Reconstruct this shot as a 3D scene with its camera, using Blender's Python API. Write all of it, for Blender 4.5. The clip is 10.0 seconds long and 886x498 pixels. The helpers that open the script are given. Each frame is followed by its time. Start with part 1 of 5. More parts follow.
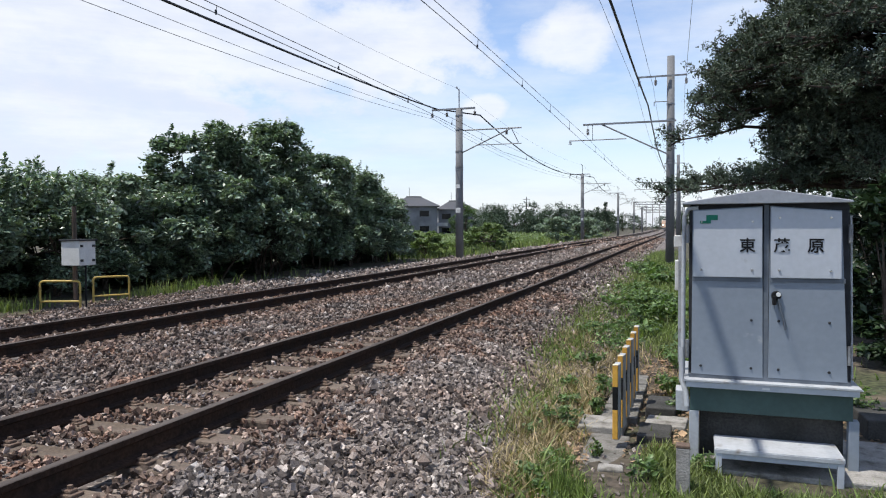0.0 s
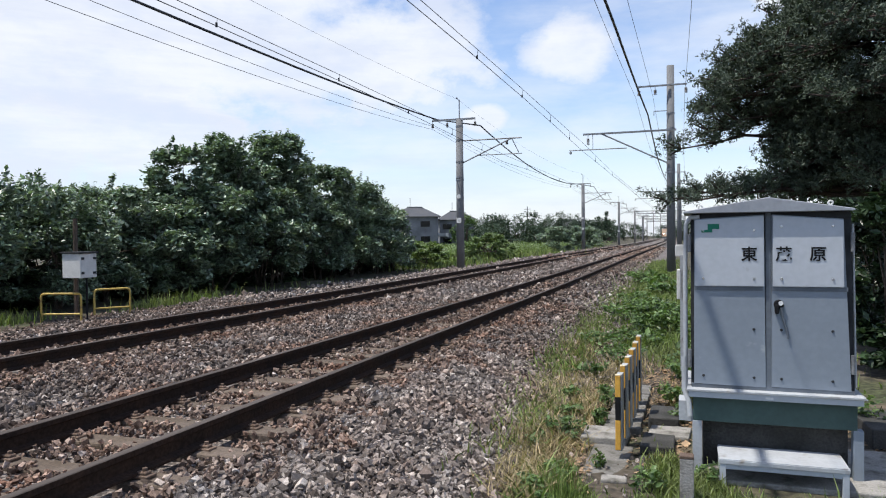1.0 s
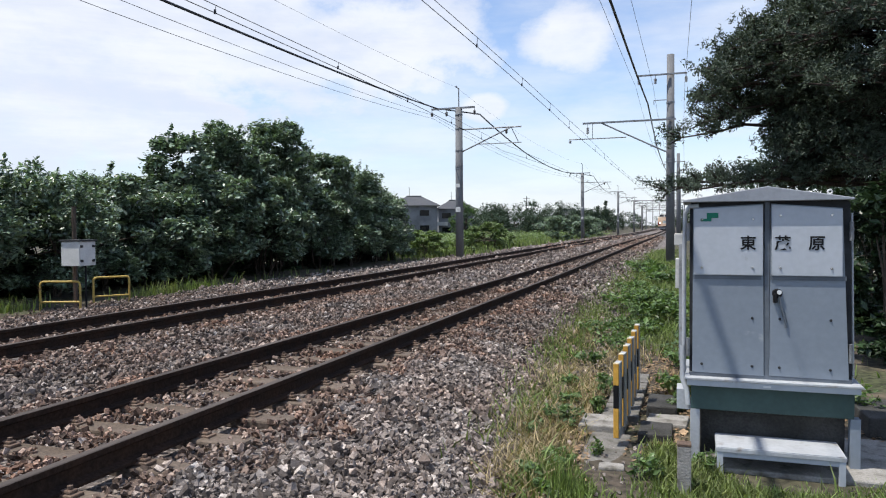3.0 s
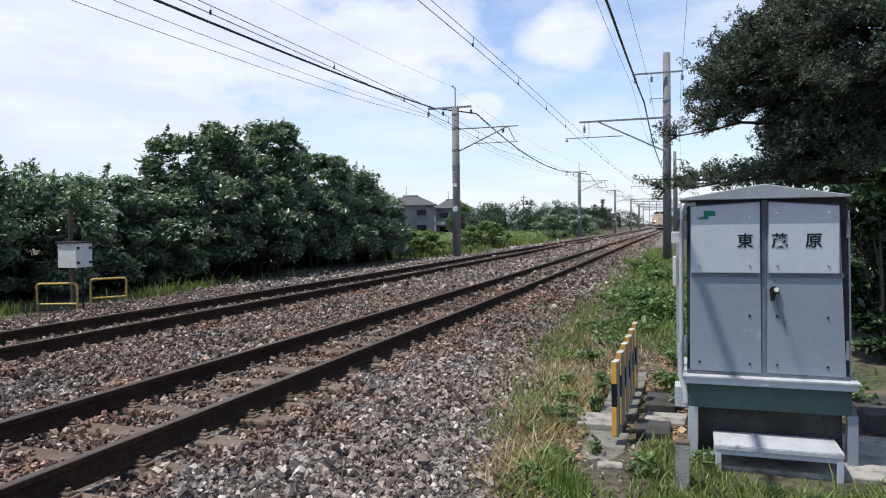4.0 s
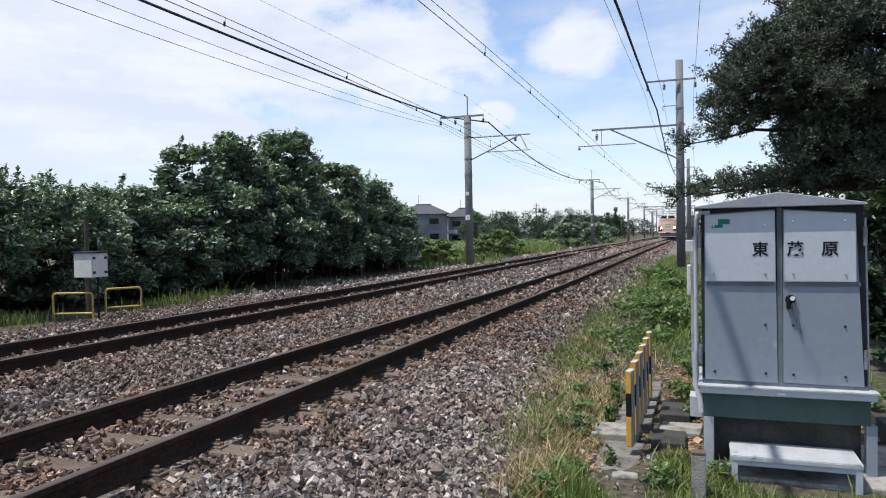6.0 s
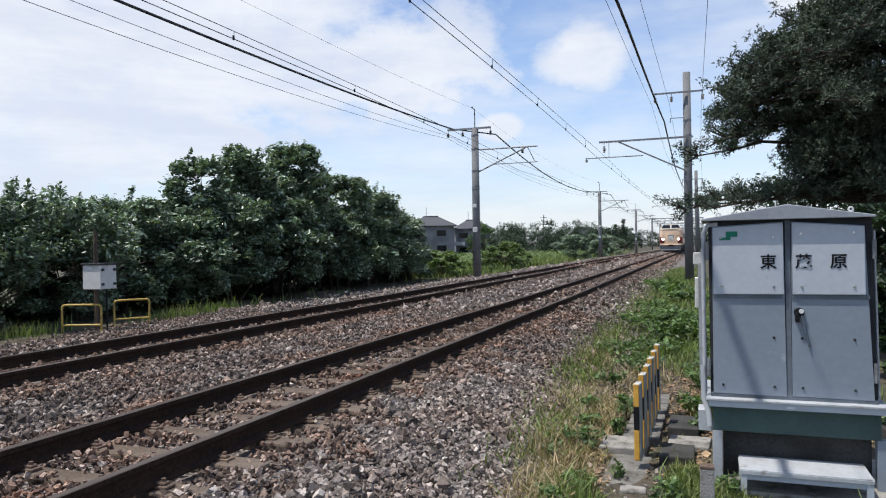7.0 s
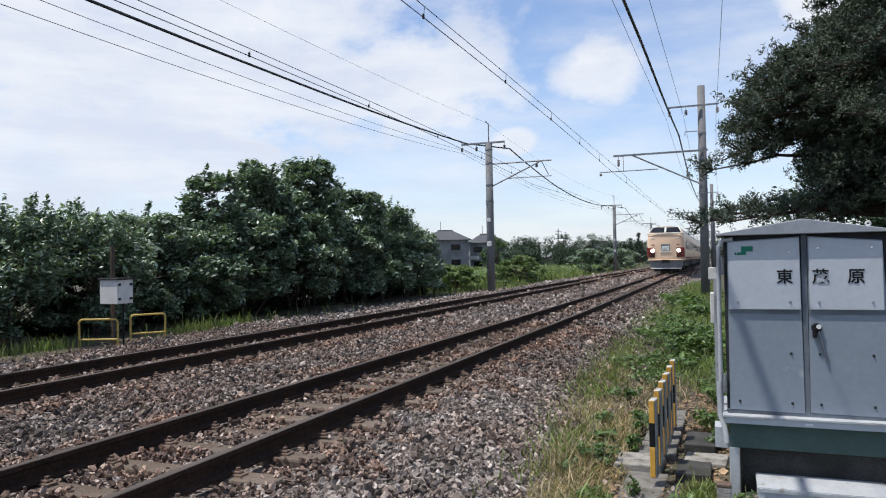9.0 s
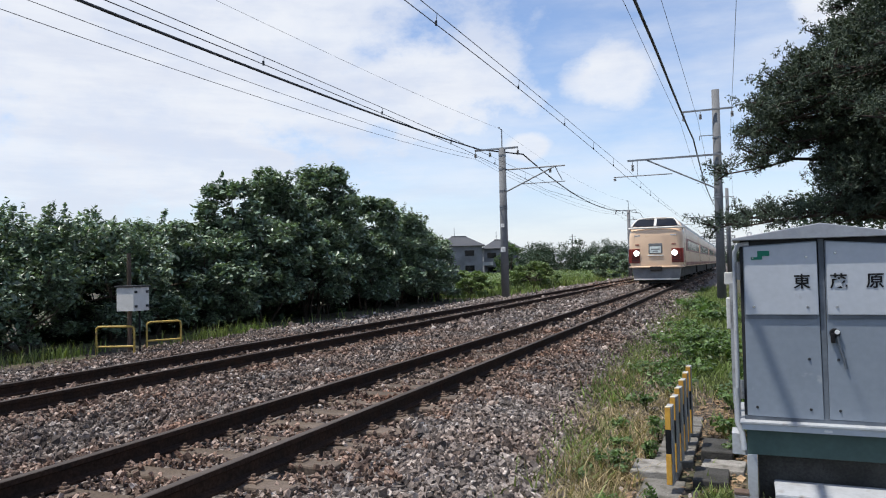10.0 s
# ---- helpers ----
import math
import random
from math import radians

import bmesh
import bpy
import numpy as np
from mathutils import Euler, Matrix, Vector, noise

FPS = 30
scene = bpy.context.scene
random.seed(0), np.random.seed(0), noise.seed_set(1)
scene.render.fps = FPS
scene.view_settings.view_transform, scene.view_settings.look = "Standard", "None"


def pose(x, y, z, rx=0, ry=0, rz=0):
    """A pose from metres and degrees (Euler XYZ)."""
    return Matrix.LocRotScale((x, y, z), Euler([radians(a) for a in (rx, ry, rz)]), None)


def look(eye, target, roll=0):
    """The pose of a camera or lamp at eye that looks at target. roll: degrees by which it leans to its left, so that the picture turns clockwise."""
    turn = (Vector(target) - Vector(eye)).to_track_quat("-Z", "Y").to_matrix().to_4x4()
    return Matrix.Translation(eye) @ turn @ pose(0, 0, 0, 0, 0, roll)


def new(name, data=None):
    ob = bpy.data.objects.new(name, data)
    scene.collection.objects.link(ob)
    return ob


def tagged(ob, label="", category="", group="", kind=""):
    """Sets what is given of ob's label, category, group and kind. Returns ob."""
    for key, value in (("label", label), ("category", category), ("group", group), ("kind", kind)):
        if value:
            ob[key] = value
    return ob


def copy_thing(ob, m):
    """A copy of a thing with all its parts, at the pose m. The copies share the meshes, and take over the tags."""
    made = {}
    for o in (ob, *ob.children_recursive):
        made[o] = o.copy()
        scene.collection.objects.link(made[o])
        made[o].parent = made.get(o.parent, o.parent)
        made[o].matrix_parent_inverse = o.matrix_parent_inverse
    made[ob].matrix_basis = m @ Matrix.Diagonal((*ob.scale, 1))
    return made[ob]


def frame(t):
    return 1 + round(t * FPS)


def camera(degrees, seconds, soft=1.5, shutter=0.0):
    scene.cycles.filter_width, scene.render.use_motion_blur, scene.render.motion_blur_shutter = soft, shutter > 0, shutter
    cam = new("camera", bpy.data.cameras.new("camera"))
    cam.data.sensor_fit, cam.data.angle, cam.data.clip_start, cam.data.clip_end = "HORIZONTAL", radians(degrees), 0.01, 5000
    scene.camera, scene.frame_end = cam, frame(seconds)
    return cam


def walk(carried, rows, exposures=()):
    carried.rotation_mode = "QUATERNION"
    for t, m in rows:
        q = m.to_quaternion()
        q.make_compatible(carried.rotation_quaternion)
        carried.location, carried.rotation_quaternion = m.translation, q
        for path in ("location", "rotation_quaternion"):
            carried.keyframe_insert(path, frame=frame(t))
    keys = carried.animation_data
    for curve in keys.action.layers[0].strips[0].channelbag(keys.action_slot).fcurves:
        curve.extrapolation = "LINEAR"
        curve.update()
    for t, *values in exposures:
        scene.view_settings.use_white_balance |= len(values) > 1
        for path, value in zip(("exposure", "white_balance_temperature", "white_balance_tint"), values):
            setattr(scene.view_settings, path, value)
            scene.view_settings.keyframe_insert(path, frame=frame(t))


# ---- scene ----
cam = camera(62.84, 10.0, soft=1.1)
ROWS = (
    (0.0, 0.000, -0.000, 1.290, 88.30, 0.23, 18.87),
    (0.5, 0.001, 0.010, 1.291, 88.79, 0.65, 19.00),
    (1.0, -0.002, 0.011, 1.292, 89.11, 0.57, 18.95),
    (1.5, 0.000, 0.012, 1.291, 89.01, 0.41, 18.89),
    (2.0, -0.002, 0.008, 1.289, 88.78, 0.31, 18.94),
    (2.5, -0.002, 0.009, 1.286, 88.43, 0.30, 18.98),
    (4.0, -0.003, 0.013, 1.286, 88.21, 0.77, 18.66),
    (4.5, -0.002, 0.011, 1.291, 88.25, 0.75, 18.88),
    (5.0, -0.005, 0.009, 1.289, 88.46, 0.75, 18.80),
    (5.5, -0.005, 0.013, 1.290, 88.53, 0.90, 19.16),
    (7.0, 0.001, 0.012, 1.296, 89.84, 0.96, 20.24),
    (7.5, 0.005, 0.014, 1.295, 89.92, 1.09, 20.28),
    (8.0, 0.006, 0.015, 1.297, 90.06, 1.17, 20.37),
    (8.5, 0.006, 0.013, 1.300, 90.28, 1.07, 20.74),
    (9.0, 0.009, 0.012, 1.305, 90.97, 1.05, 21.37),
    (9.5, 0.008, 0.010, 1.305, 91.43, 1.15, 22.05),
    (10.0, 0.010, 0.015, 1.306, 91.47, 1.31, 22.47),
)
walk(cam, [(t, pose(x, y, z, rx, ry, rz)) for t, x, y, z, rx, ry, rz in ROWS],
     exposures=((0.0, 0.12), (5.5, 0.12), (7.0, 0.02), (9.0, 0.0), (10.0, -0.01)))

# ---- world and sun ----
SUN = Vector((-0.33, -0.22, 1.0)).normalized()
world = bpy.data.worlds.new("sky_world")
scene.world = world
world.use_nodes = True
wn, wl = world.node_tree.nodes, world.node_tree.links
wn.clear()
w_out = wn.new("ShaderNodeOutputWorld")
w_bg = wn.new("ShaderNodeBackground")
w_sky = wn.new("ShaderNodeTexSky")
w_sky.sky_type, w_sky.sun_disc = "NISHITA", False
w_sky.sun_elevation = math.asin(SUN.z)
w_sky.sun_rotation = math.atan2(SUN.x, SUN.y)
w_sky.air_density, w_sky.dust_density, w_sky.ozone_density = 1.0, 0.6, 1.5
w_tc = wn.new("ShaderNodeTexCoord")


def w_math(op, a, b=None, c=None):
    n = wn.new("ShaderNodeMath")
    n.operation = op
    for i, v in enumerate((a, b, c)):
        if v is None:
            continue
        if isinstance(v, (int, float)):
            n.inputs[i].default_value = v
        else:
            wl.new(v, n.inputs[i])
    return n.outputs[0]


def w_noise(scale, stretch, detail=6.0, rough=0.6, offset=(0, 0, 0)):
    m = wn.new("ShaderNodeMapping")
    m.inputs["Scale"].default_value = stretch
    m.inputs["Location"].default_value = offset
    wl.new(w_tc.outputs["Generated"], m.inputs["Vector"])
    n = wn.new("ShaderNodeTexNoise")
    n.inputs["Scale"].default_value, n.inputs["Detail"].default_value, n.inputs["Roughness"].default_value = scale, detail, rough
    wl.new(m.outputs[0], n.inputs["Vector"])
    return n.outputs["Fac"]


def w_range(v, a, b):
    n = wn.new("ShaderNodeMapRange")
    n.interpolation_type = "SMOOTHSTEP"
    n.inputs["From Min"].default_value, n.inputs["From Max"].default_value = a, b
    wl.new(v, n.inputs["Value"])
    return n.outputs["Result"]


def w_cloud(centre, stretch, radius, ragged):
    """A heap cloud round a direction, with a ragged rim."""
    m = wn.new("ShaderNodeVectorMath")
    m.operation = "SUBTRACT"
    m.inputs[1].default_value = centre
    wl.new(w_tc.outputs["Generated"], m.inputs[0])
    s = wn.new("ShaderNodeVectorMath")
    s.operation = "MULTIPLY"
    s.inputs[1].default_value = stretch
    wl.new(m.outputs[0], s.inputs[0])
    ln = wn.new("ShaderNodeVectorMath")
    ln.operation = "LENGTH"
    wl.new(s.outputs[0], ln.inputs[0])
    d = w_math("ADD", w_math("DIVIDE", ln.outputs["Value"], radius), w_math("MULTIPLY", w_math("SUBTRACT", puff, 0.5), ragged))
    body = w_math("ADD", 0.62, w_math("MULTIPLY", puff, 0.62))
    return w_math("MULTIPLY", w_range(d, 1.05, 0.45), w_math("MINIMUM", body, 1.0))


puff = w_noise(9.0, (1, 1, 1.6), 7.0, 0.62)
veil = w_range(w_math("ADD", w_noise(2.2, (1, 1, 4.5), 7.0, 0.58, (0.3, 0.1, 0.2)), w_math("MULTIPLY", puff, 0.18)), 0.44, 0.80)
clouds = [
    ((-0.386, 0.893, 0.240), (1, 1, 1.6), 0.165, 1.8),
    ((-0.153, 0.955, 0.251), (1, 1, 1.3), 0.075, 1.5),
    ((-0.264, 0.949, 0.160), (1, 1, 1.8), 0.045, 1.3),
    ((-0.720, 0.660, 0.185), (1, 1, 3.2), 0.16, 2.2),
    ((-0.60, 0.72, 0.32), (1, 1, 1.7), 0.28, 2.0),
    ((-0.610, 0.775, 0.150), (1, 1, 4.0), 0.17, 1.7),
    ((0.105, 0.945, 0.300), (1, 1, 1.3), 0.075, 1.6),
    ((-0.770, 0.630, 0.083), (1, 1, 1.8), 0.05, 1.3),
    ((-0.66, 0.70, 0.28), (1, 1, 1.35), 0.45, 1.5),
]
total = w_math("ADD", w_math("MULTIPLY", veil, 0.62), 0.05)
for c in clouds:
    total = w_math("MAXIMUM", total, w_cloud(*c))
haze_z = wn.new("ShaderNodeSeparateXYZ")
wl.new(w_tc.outputs["Generated"], haze_z.inputs[0])
haze = w_range(haze_z.outputs["Z"], 0.20, -0.02)
total = w_math("MINIMUM", w_math("MAXIMUM", total, w_math("MULTIPLY", haze, 0.82)), 0.97)
w_gain = wn.new("ShaderNodeVectorMath")
w_gain.operation = "SCALE"
w_gain.inputs["Scale"].default_value = 0.17
w_tint = wn.new("ShaderNodeVectorMath")
w_tint.operation = "MULTIPLY"
w_tint.inputs[1].default_value = (0.91, 0.955, 1.06)
wl.new(w_sky.outputs[0], w_tint.inputs[0])
wl.new(w_tint.outputs[0], w_gain.inputs[0])
w_mix = wn.new("ShaderNodeMix")
w_mix.data_type = "RGBA"
wl.new(total, w_mix.inputs[0])
wl.new(w_gain.outputs[0], w_mix.inputs[6])
streak = w_range(w_math("ADD", w_math("MULTIPLY", w_noise(3.2, (1, 1, 7.0), 6.0, 0.6, (0.1, 0.4, 0.0)), 0.75), w_math("MULTIPLY", puff, 0.25)), 0.36, 0.60)
w_tone = wn.new("ShaderNodeMix")
w_tone.data_type = "RGBA"
w_tone.inputs[6].default_value = (0.735, 0.785, 0.905, 1)
w_tone.inputs[7].default_value = (0.865, 0.90, 0.97, 1)
wl.new(streak, w_tone.inputs[0])
wl.new(w_tone.outputs[2], w_mix.inputs[7])
wl.new(w_mix.outputs[2], w_bg.inputs["Color"])
w_bg.inputs["Strength"].default_value = 1.0
wl.new(w_bg.outputs[0], w_out.inputs["Surface"])

sun = new("sun", bpy.data.lights.new("sun", "SUN"))
sun.data.energy, sun.data.angle, sun.data.color = 5.0, radians(0.53), (1.0, 0.955, 0.88)
sun.matrix_world = look(SUN * 60, (0, 0, 0))

# ---- materials ----


def mat(name, base, rough=0.7, metal=0.0, var=0.25, scale=6.0, fine=60.0, bump=0.2, tint=None, island=0.0, per_object=0.0, glow=0.0, trans=0.0, stretch=(1, 1, 1), spec=0.4, spots=None):
    """Two scales of noise on a base colour; island and per_object add variation piece by piece."""
    m = bpy.data.materials.new(name)
    m.use_nodes = True
    nt = m.node_tree
    n, l = nt.nodes, nt.links
    b = n["Principled BSDF"]
    b.inputs["Roughness"].default_value, b.inputs["Metallic"].default_value = rough, metal
    b.inputs["Specular IOR Level"].default_value = spec
    tc = n.new("ShaderNodeTexCoord")
    mp = n.new("ShaderNodeMapping")
    mp.inputs["Scale"].default_value = stretch
    l.new(tc.outputs["Object"], mp.inputs["Vector"])

    def noise_node(s, detail):
        x = n.new("ShaderNodeTexNoise")
        x.inputs["Scale"].default_value, x.inputs["Detail"].default_value = s, detail
        l.new(mp.outputs[0], x.inputs["Vector"])
        return x.outputs["Fac"]

    def mix(kind, fac, a, c):
        x = n.new("ShaderNodeMix")
        x.data_type, x.blend_type = "RGBA", kind
        for sock, v in ((x.inputs[0], fac), (x.inputs[6], a), (x.inputs[7], c)):
            if isinstance(v, (int, float)):
                sock.default_value = v
            elif isinstance(v, tuple):
                sock.default_value = (*v, 1)
            else:
                l.new(v, sock)
        return x.outputs[2]

    def span(v, a, c, lo=0.0, hi=1.0):
        x = n.new("ShaderNodeMapRange")
        for key, val in (("From Min", a), ("From Max", c), ("To Min", lo), ("To Max", hi)):
            x.inputs[key].default_value = val
        l.new(v, x.inputs["Value"])
        return x.outputs["Result"]

    big, small = noise_node(scale, 5), noise_node(fine, 4)
    tint = tint or tuple(0.6 * c for c in base)
    col = mix("MIX", span(big, 0.38, 0.68), base, tint)
    dark = span(small, 0.3, 0.7, 1 - var, 1 + var * 0.6)
    col = mix("MULTIPLY", 1.0, col, dark)
    if island:
        g = n.new("ShaderNodeNewGeometry")
        col = mix("MULTIPLY", 1.0, col, span(g.outputs["Random Per Island"], 0, 1, 1 - island, 1 + island))
    if per_object:
        o = n.new("ShaderNodeObjectInfo")
        col = mix("MULTIPLY", 1.0, col, span(o.outputs["Random"], 0, 1, 1 - per_object, 1 + per_object))
    if spots:
        colour, lo, hi, s = spots
        col = mix("MIX", span(noise_node(s, 7), lo, hi), col, colour)
    l.new(col, b.inputs["Base Color"])
    l.new(span(big, 0.3, 0.7, max(0.05, rough - 0.12), min(1, rough + 0.12)), b.inputs["Roughness"])
    if bump:
        bp = n.new("ShaderNodeBump")
        bp.inputs["Strength"].default_value, bp.inputs["Distance"].default_value = bump, 0.02
        l.new(small, bp.inputs["Height"])
        l.new(bp.outputs[0], b.inputs["Normal"])
    if glow:
        b.inputs["Emission Color"].default_value = (*base, 1)
        b.inputs["Emission Strength"].default_value = glow
    if trans:
        t = n.new("ShaderNodeBsdfTranslucent")
        l.new(mix("MULTIPLY", 1.0, col, (1.3, 1.5, 0.5)), t.inputs["Color"])
        s = n.new("ShaderNodeMixShader")
        s.inputs[0].default_value = trans
        l.new(b.outputs[0], s.inputs[1])
        l.new(t.outputs[0], s.inputs[2])
        l.new(s.outputs[0], n["Material Output"].inputs["Surface"])
    return m


def stone_mat(name, ramp, rust):
    """Crushed stone: each piece takes its own colour."""
    m = mat(name, (0.3, 0.29, 0.28), 0.85, var=0.3, scale=30, fine=160, bump=0.5)
    n, l = m.node_tree.nodes, m.node_tree.links
    b = n["Principled BSDF"]
    old = b.inputs["Base Color"].links[0].from_socket
    g = n.new("ShaderNodeNewGeometry")
    r = n.new("ShaderNodeValToRGB")
    r.color_ramp.interpolation = "LINEAR"
    e = r.color_ramp.elements
    while len(e) < len(ramp):
        e.new(0.5)
    for el, (p, c) in zip(e, ramp):
        el.position, el.color = p, (*c, 1)
    l.new(g.outputs["Random Per Island"], r.inputs[0])
    x = n.new("ShaderNodeMix")
    x.data_type, x.blend_type = "RGBA", "MULTIPLY"
    x.inputs[0].default_value = 1.0
    sc = n.new("ShaderNodeVectorMath")
    sc.operation = "SCALE"
    sc.inputs["Scale"].default_value = 3.4
    l.new(old, sc.inputs[0])
    l.new(r.outputs[0], x.inputs[6])
    l.new(sc.outputs[0], x.inputs[7])
    st = n.new("ShaderNodeTexNoise")
    st.inputs["Scale"].default_value, st.inputs["Detail"].default_value = 1.1, 4
    l.new(n["Texture Coordinate"].outputs["Object"], st.inputs["Vector"])
    mr = n.new("ShaderNodeMapRange")
    mr.inputs["From Min"].default_value, mr.inputs["From Max"].default_value = 0.4, 0.72
    mr.inputs["To Max"].default_value = rust
    l.new(st.outputs["Fac"], mr.inputs["Value"])
    y = n.new("ShaderNodeMix")
    y.data_type, y.blend_type = "RGBA", "MULTIPLY"
    l.new(mr.outputs[0], y.inputs[0])
    l.new(x.outputs[2], y.inputs[6])
    y.inputs[7].default_value = (0.95, 0.58, 0.38, 1)
    l.new(y.outputs[2], b.inputs["Base Color"])
    return m


M = {}
M["rail"] = mat("rail_steel", (0.030, 0.021, 0.017), 0.92, 0.0, 0.35, 5, 40, 0.3, (0.05, 0.030, 0.021), spec=0.1)
M["rail_top"] = mat("rail_running_surface", (0.085, 0.070, 0.062), 0.8, 0.0, 0.2, 5, 60, 0.05, stretch=(1, 0.05, 1), spec=0.15)
M["sleeper"] = mat("sleeper_concrete", (0.14, 0.108, 0.085), 0.9, var=0.35, scale=3, fine=50, bump=0.4, tint=(0.105, 0.078, 0.056), per_object=0.15)
M["clip"] = mat("rusty_clip", (0.13, 0.082, 0.058), 0.85, 0.0, 0.35, 30, 120, 0.4, (0.17, 0.125, 0.095), per_object=0.25)
M["stone_grey"] = stone_mat("ballast_grey", [(0, (0.065, 0.056, 0.051)), (0.3, (0.155, 0.136, 0.125)), (0.65, (0.29, 0.258, 0.238)), (0.9, (0.45, 0.408, 0.38)), (1.0, (0.72, 0.68, 0.64))], 0.40)
M["stone_brown"] = stone_mat("ballast_rusty", [(0, (0.055, 0.040, 0.033)), (0.35, (0.155, 0.115, 0.094)), (0.7, (0.32, 0.24, 0.197)), (0.93, (0.50, 0.42, 0.37)), (1.0, (0.62, 0.57, 0.53))], 0.75)
M["stone_mid"] = stone_mat("ballast_brown_grey", [(0, (0.05, 0.042, 0.038)), (0.35, (0.118, 0.098, 0.086)), (0.7, (0.25, 0.21, 0.186)), (0.93, (0.43, 0.38, 0.345)), (1.0, (0.62, 0.58, 0.55))], 0.6)
M["bed"] = mat("ballast_bed", (0.12, 0.102, 0.092), 0.95, var=0.8, scale=1.2, fine=24, bump=1.0, tint=(0.052, 0.041, 0.035), spots=((0.30, 0.257, 0.232), 0.48, 0.64, 26))
M["soil"] = mat("soil_and_grass", (0.070, 0.055, 0.040), 0.95, var=0.8, scale=0.6, fine=14, bump=0.8, tint=(0.058, 0.066, 0.028), spots=((0.125, 0.097, 0.066), 0.55, 0.75, 3))
M["concrete"] = mat("weathered_concrete", (0.31, 0.295, 0.27), 0.9, var=0.25, scale=5, fine=70, bump=0.4, tint=(0.19, 0.178, 0.158), spots=((0.09, 0.082, 0.066), 0.52, 0.70, 9))
# near-black base holds the open trough's deep shade; plinth and kerb share it
M["dark_concrete"] = mat("shade_black_concrete", (0.055, 0.053, 0.050), 0.9, var=0.3, scale=4, fine=60, bump=0.4, tint=(0.032, 0.032, 0.029))
M["stained"] = mat("stained_concrete", (0.19, 0.18, 0.163), 0.9, var=0.3, scale=4, fine=60, bump=0.5, tint=(0.115, 0.108, 0.095), spots=((0.07, 0.066, 0.05), 0.5, 0.68, 8))
M["pole"] = mat("pole_concrete", (0.185, 0.19, 0.197), 0.85, var=0.2, scale=1.5, fine=40, bump=0.2, tint=(0.13, 0.131, 0.135), stretch=(1, 1, 0.35))
M["steel"] = mat("galvanised_steel", (0.25, 0.26, 0.27), 0.55, 0.5, 0.2, 4, 50, 0.1, (0.15, 0.15, 0.155))
M["insulator"] = mat("glazed_insulator", (0.10, 0.085, 0.075), 0.35, 0, 0.15, 8, 40, 0.0)
M["wire"] = mat("wire_dark", (0.035, 0.037, 0.042), 0.6, 0.0, 0.2, 3, 30, 0.0)
M["paint"] = mat("grey_cabinet_paint", (0.225, 0.26, 0.303), 0.5, 0, 0.06, 1.6, 22, 0.04, (0.198, 0.23, 0.268), spots=((0.36, 0.38, 0.40), 0.66, 0.76, 7))
M["paint_light"] = mat("light_grey_panel_paint", (0.45, 0.478, 0.515), 0.5, 0, 0.05, 2.0, 25, 0.04, (0.41, 0.437, 0.47), spots=((0.27, 0.27, 0.265), 0.68, 0.8, 9))
M["paint_edge"] = mat("grey_frame_paint", (0.13, 0.15, 0.175), 0.6, 0, 0.12, 3, 30, 0.05)
M["roof_paint"] = mat("cabinet_roof_paint", (0.30, 0.32, 0.35), 0.5, 0, 0.1, 2, 30, 0.05, (0.24, 0.255, 0.28))
M["ledge"] = mat("pale_steel_ledge", (0.41, 0.43, 0.45), 0.55, 0, 0.1, 3, 40, 0.1, (0.35, 0.36, 0.375), spots=((0.21, 0.19, 0.165), 0.60, 0.76, 11))
M["green"] = mat("dark_green_skirt", (0.05, 0.09, 0.083), 0.55, 0, 0.1, 2, 30, 0.05, (0.04, 0.072, 0.066))
M["black"] = mat("black_paint", (0.011, 0.011, 0.012), 0.7, 0, 0.2, 6, 50, 0.05, spec=0.2)
# near-black: puts shade into the colour under the eave and in door gaps
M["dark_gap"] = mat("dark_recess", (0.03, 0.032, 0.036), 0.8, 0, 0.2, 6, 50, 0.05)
M["mark_green"] = mat("green_emblem_paint", (0.0, 0.19, 0.11), 0.5, 0, 0.05, 6, 50, 0)
M["white"] = mat("white_paint", (0.76, 0.76, 0.74), 0.5, 0, 0.1, 6, 50, 0.05)
M["yellow"] = mat("yellow_post_paint", (0.60, 0.33, 0.055), 0.55, 0, 0.15, 9, 60, 0.1, (0.52, 0.27, 0.04))
M["rail_yellow"] = mat("yellow_pipe_paint", (0.50, 0.36, 0.09), 0.5, 0, 0.2, 9, 60, 0.1, (0.40, 0.28, 0.07), spots=((0.22, 0.13, 0.07), 0.6, 0.72, 14))
M["cap"] = mat("sunlit_top_yellow", (0.72, 0.56, 0.30), 0.6, 0, 0.12, 9, 60, 0.1, (0.78, 0.70, 0.52))
M["chrome"] = mat("bright_metal", (0.7, 0.7, 0.7), 0.25, 1.0, 0.05, 9, 60, 0)
M["post_grey"] = mat("grey_post_side", (0.36, 0.37, 0.37), 0.7, 0, 0.15, 9, 60, 0.1, (0.26, 0.26, 0.255))
M["box_paint"] = mat("pale_box_paint", (0.62, 0.62, 0.60), 0.55, 0, 0.1, 5, 40, 0.05, (0.52, 0.52, 0.50))
M["bark"] = mat("bark", (0.10, 0.075, 0.055), 0.95, 0, 0.5, 6, 40, 0.9, (0.06, 0.045, 0.035), stretch=(1, 1, 0.3))
M["pine_bark"] = mat("pine_bark", (0.055, 0.040, 0.032), 0.95, 0, 0.5, 6, 40, 0.9, (0.035, 0.027, 0.022), stretch=(1, 1, 0.3))
M["leaf"] = mat("shrub_leaves", (0.20, 0.26, 0.185), 0.40, 0, 0.2, 0.5, 8, 0.0, (0.105, 0.158, 0.10), island=0.7, trans=0.13, spec=0.6)
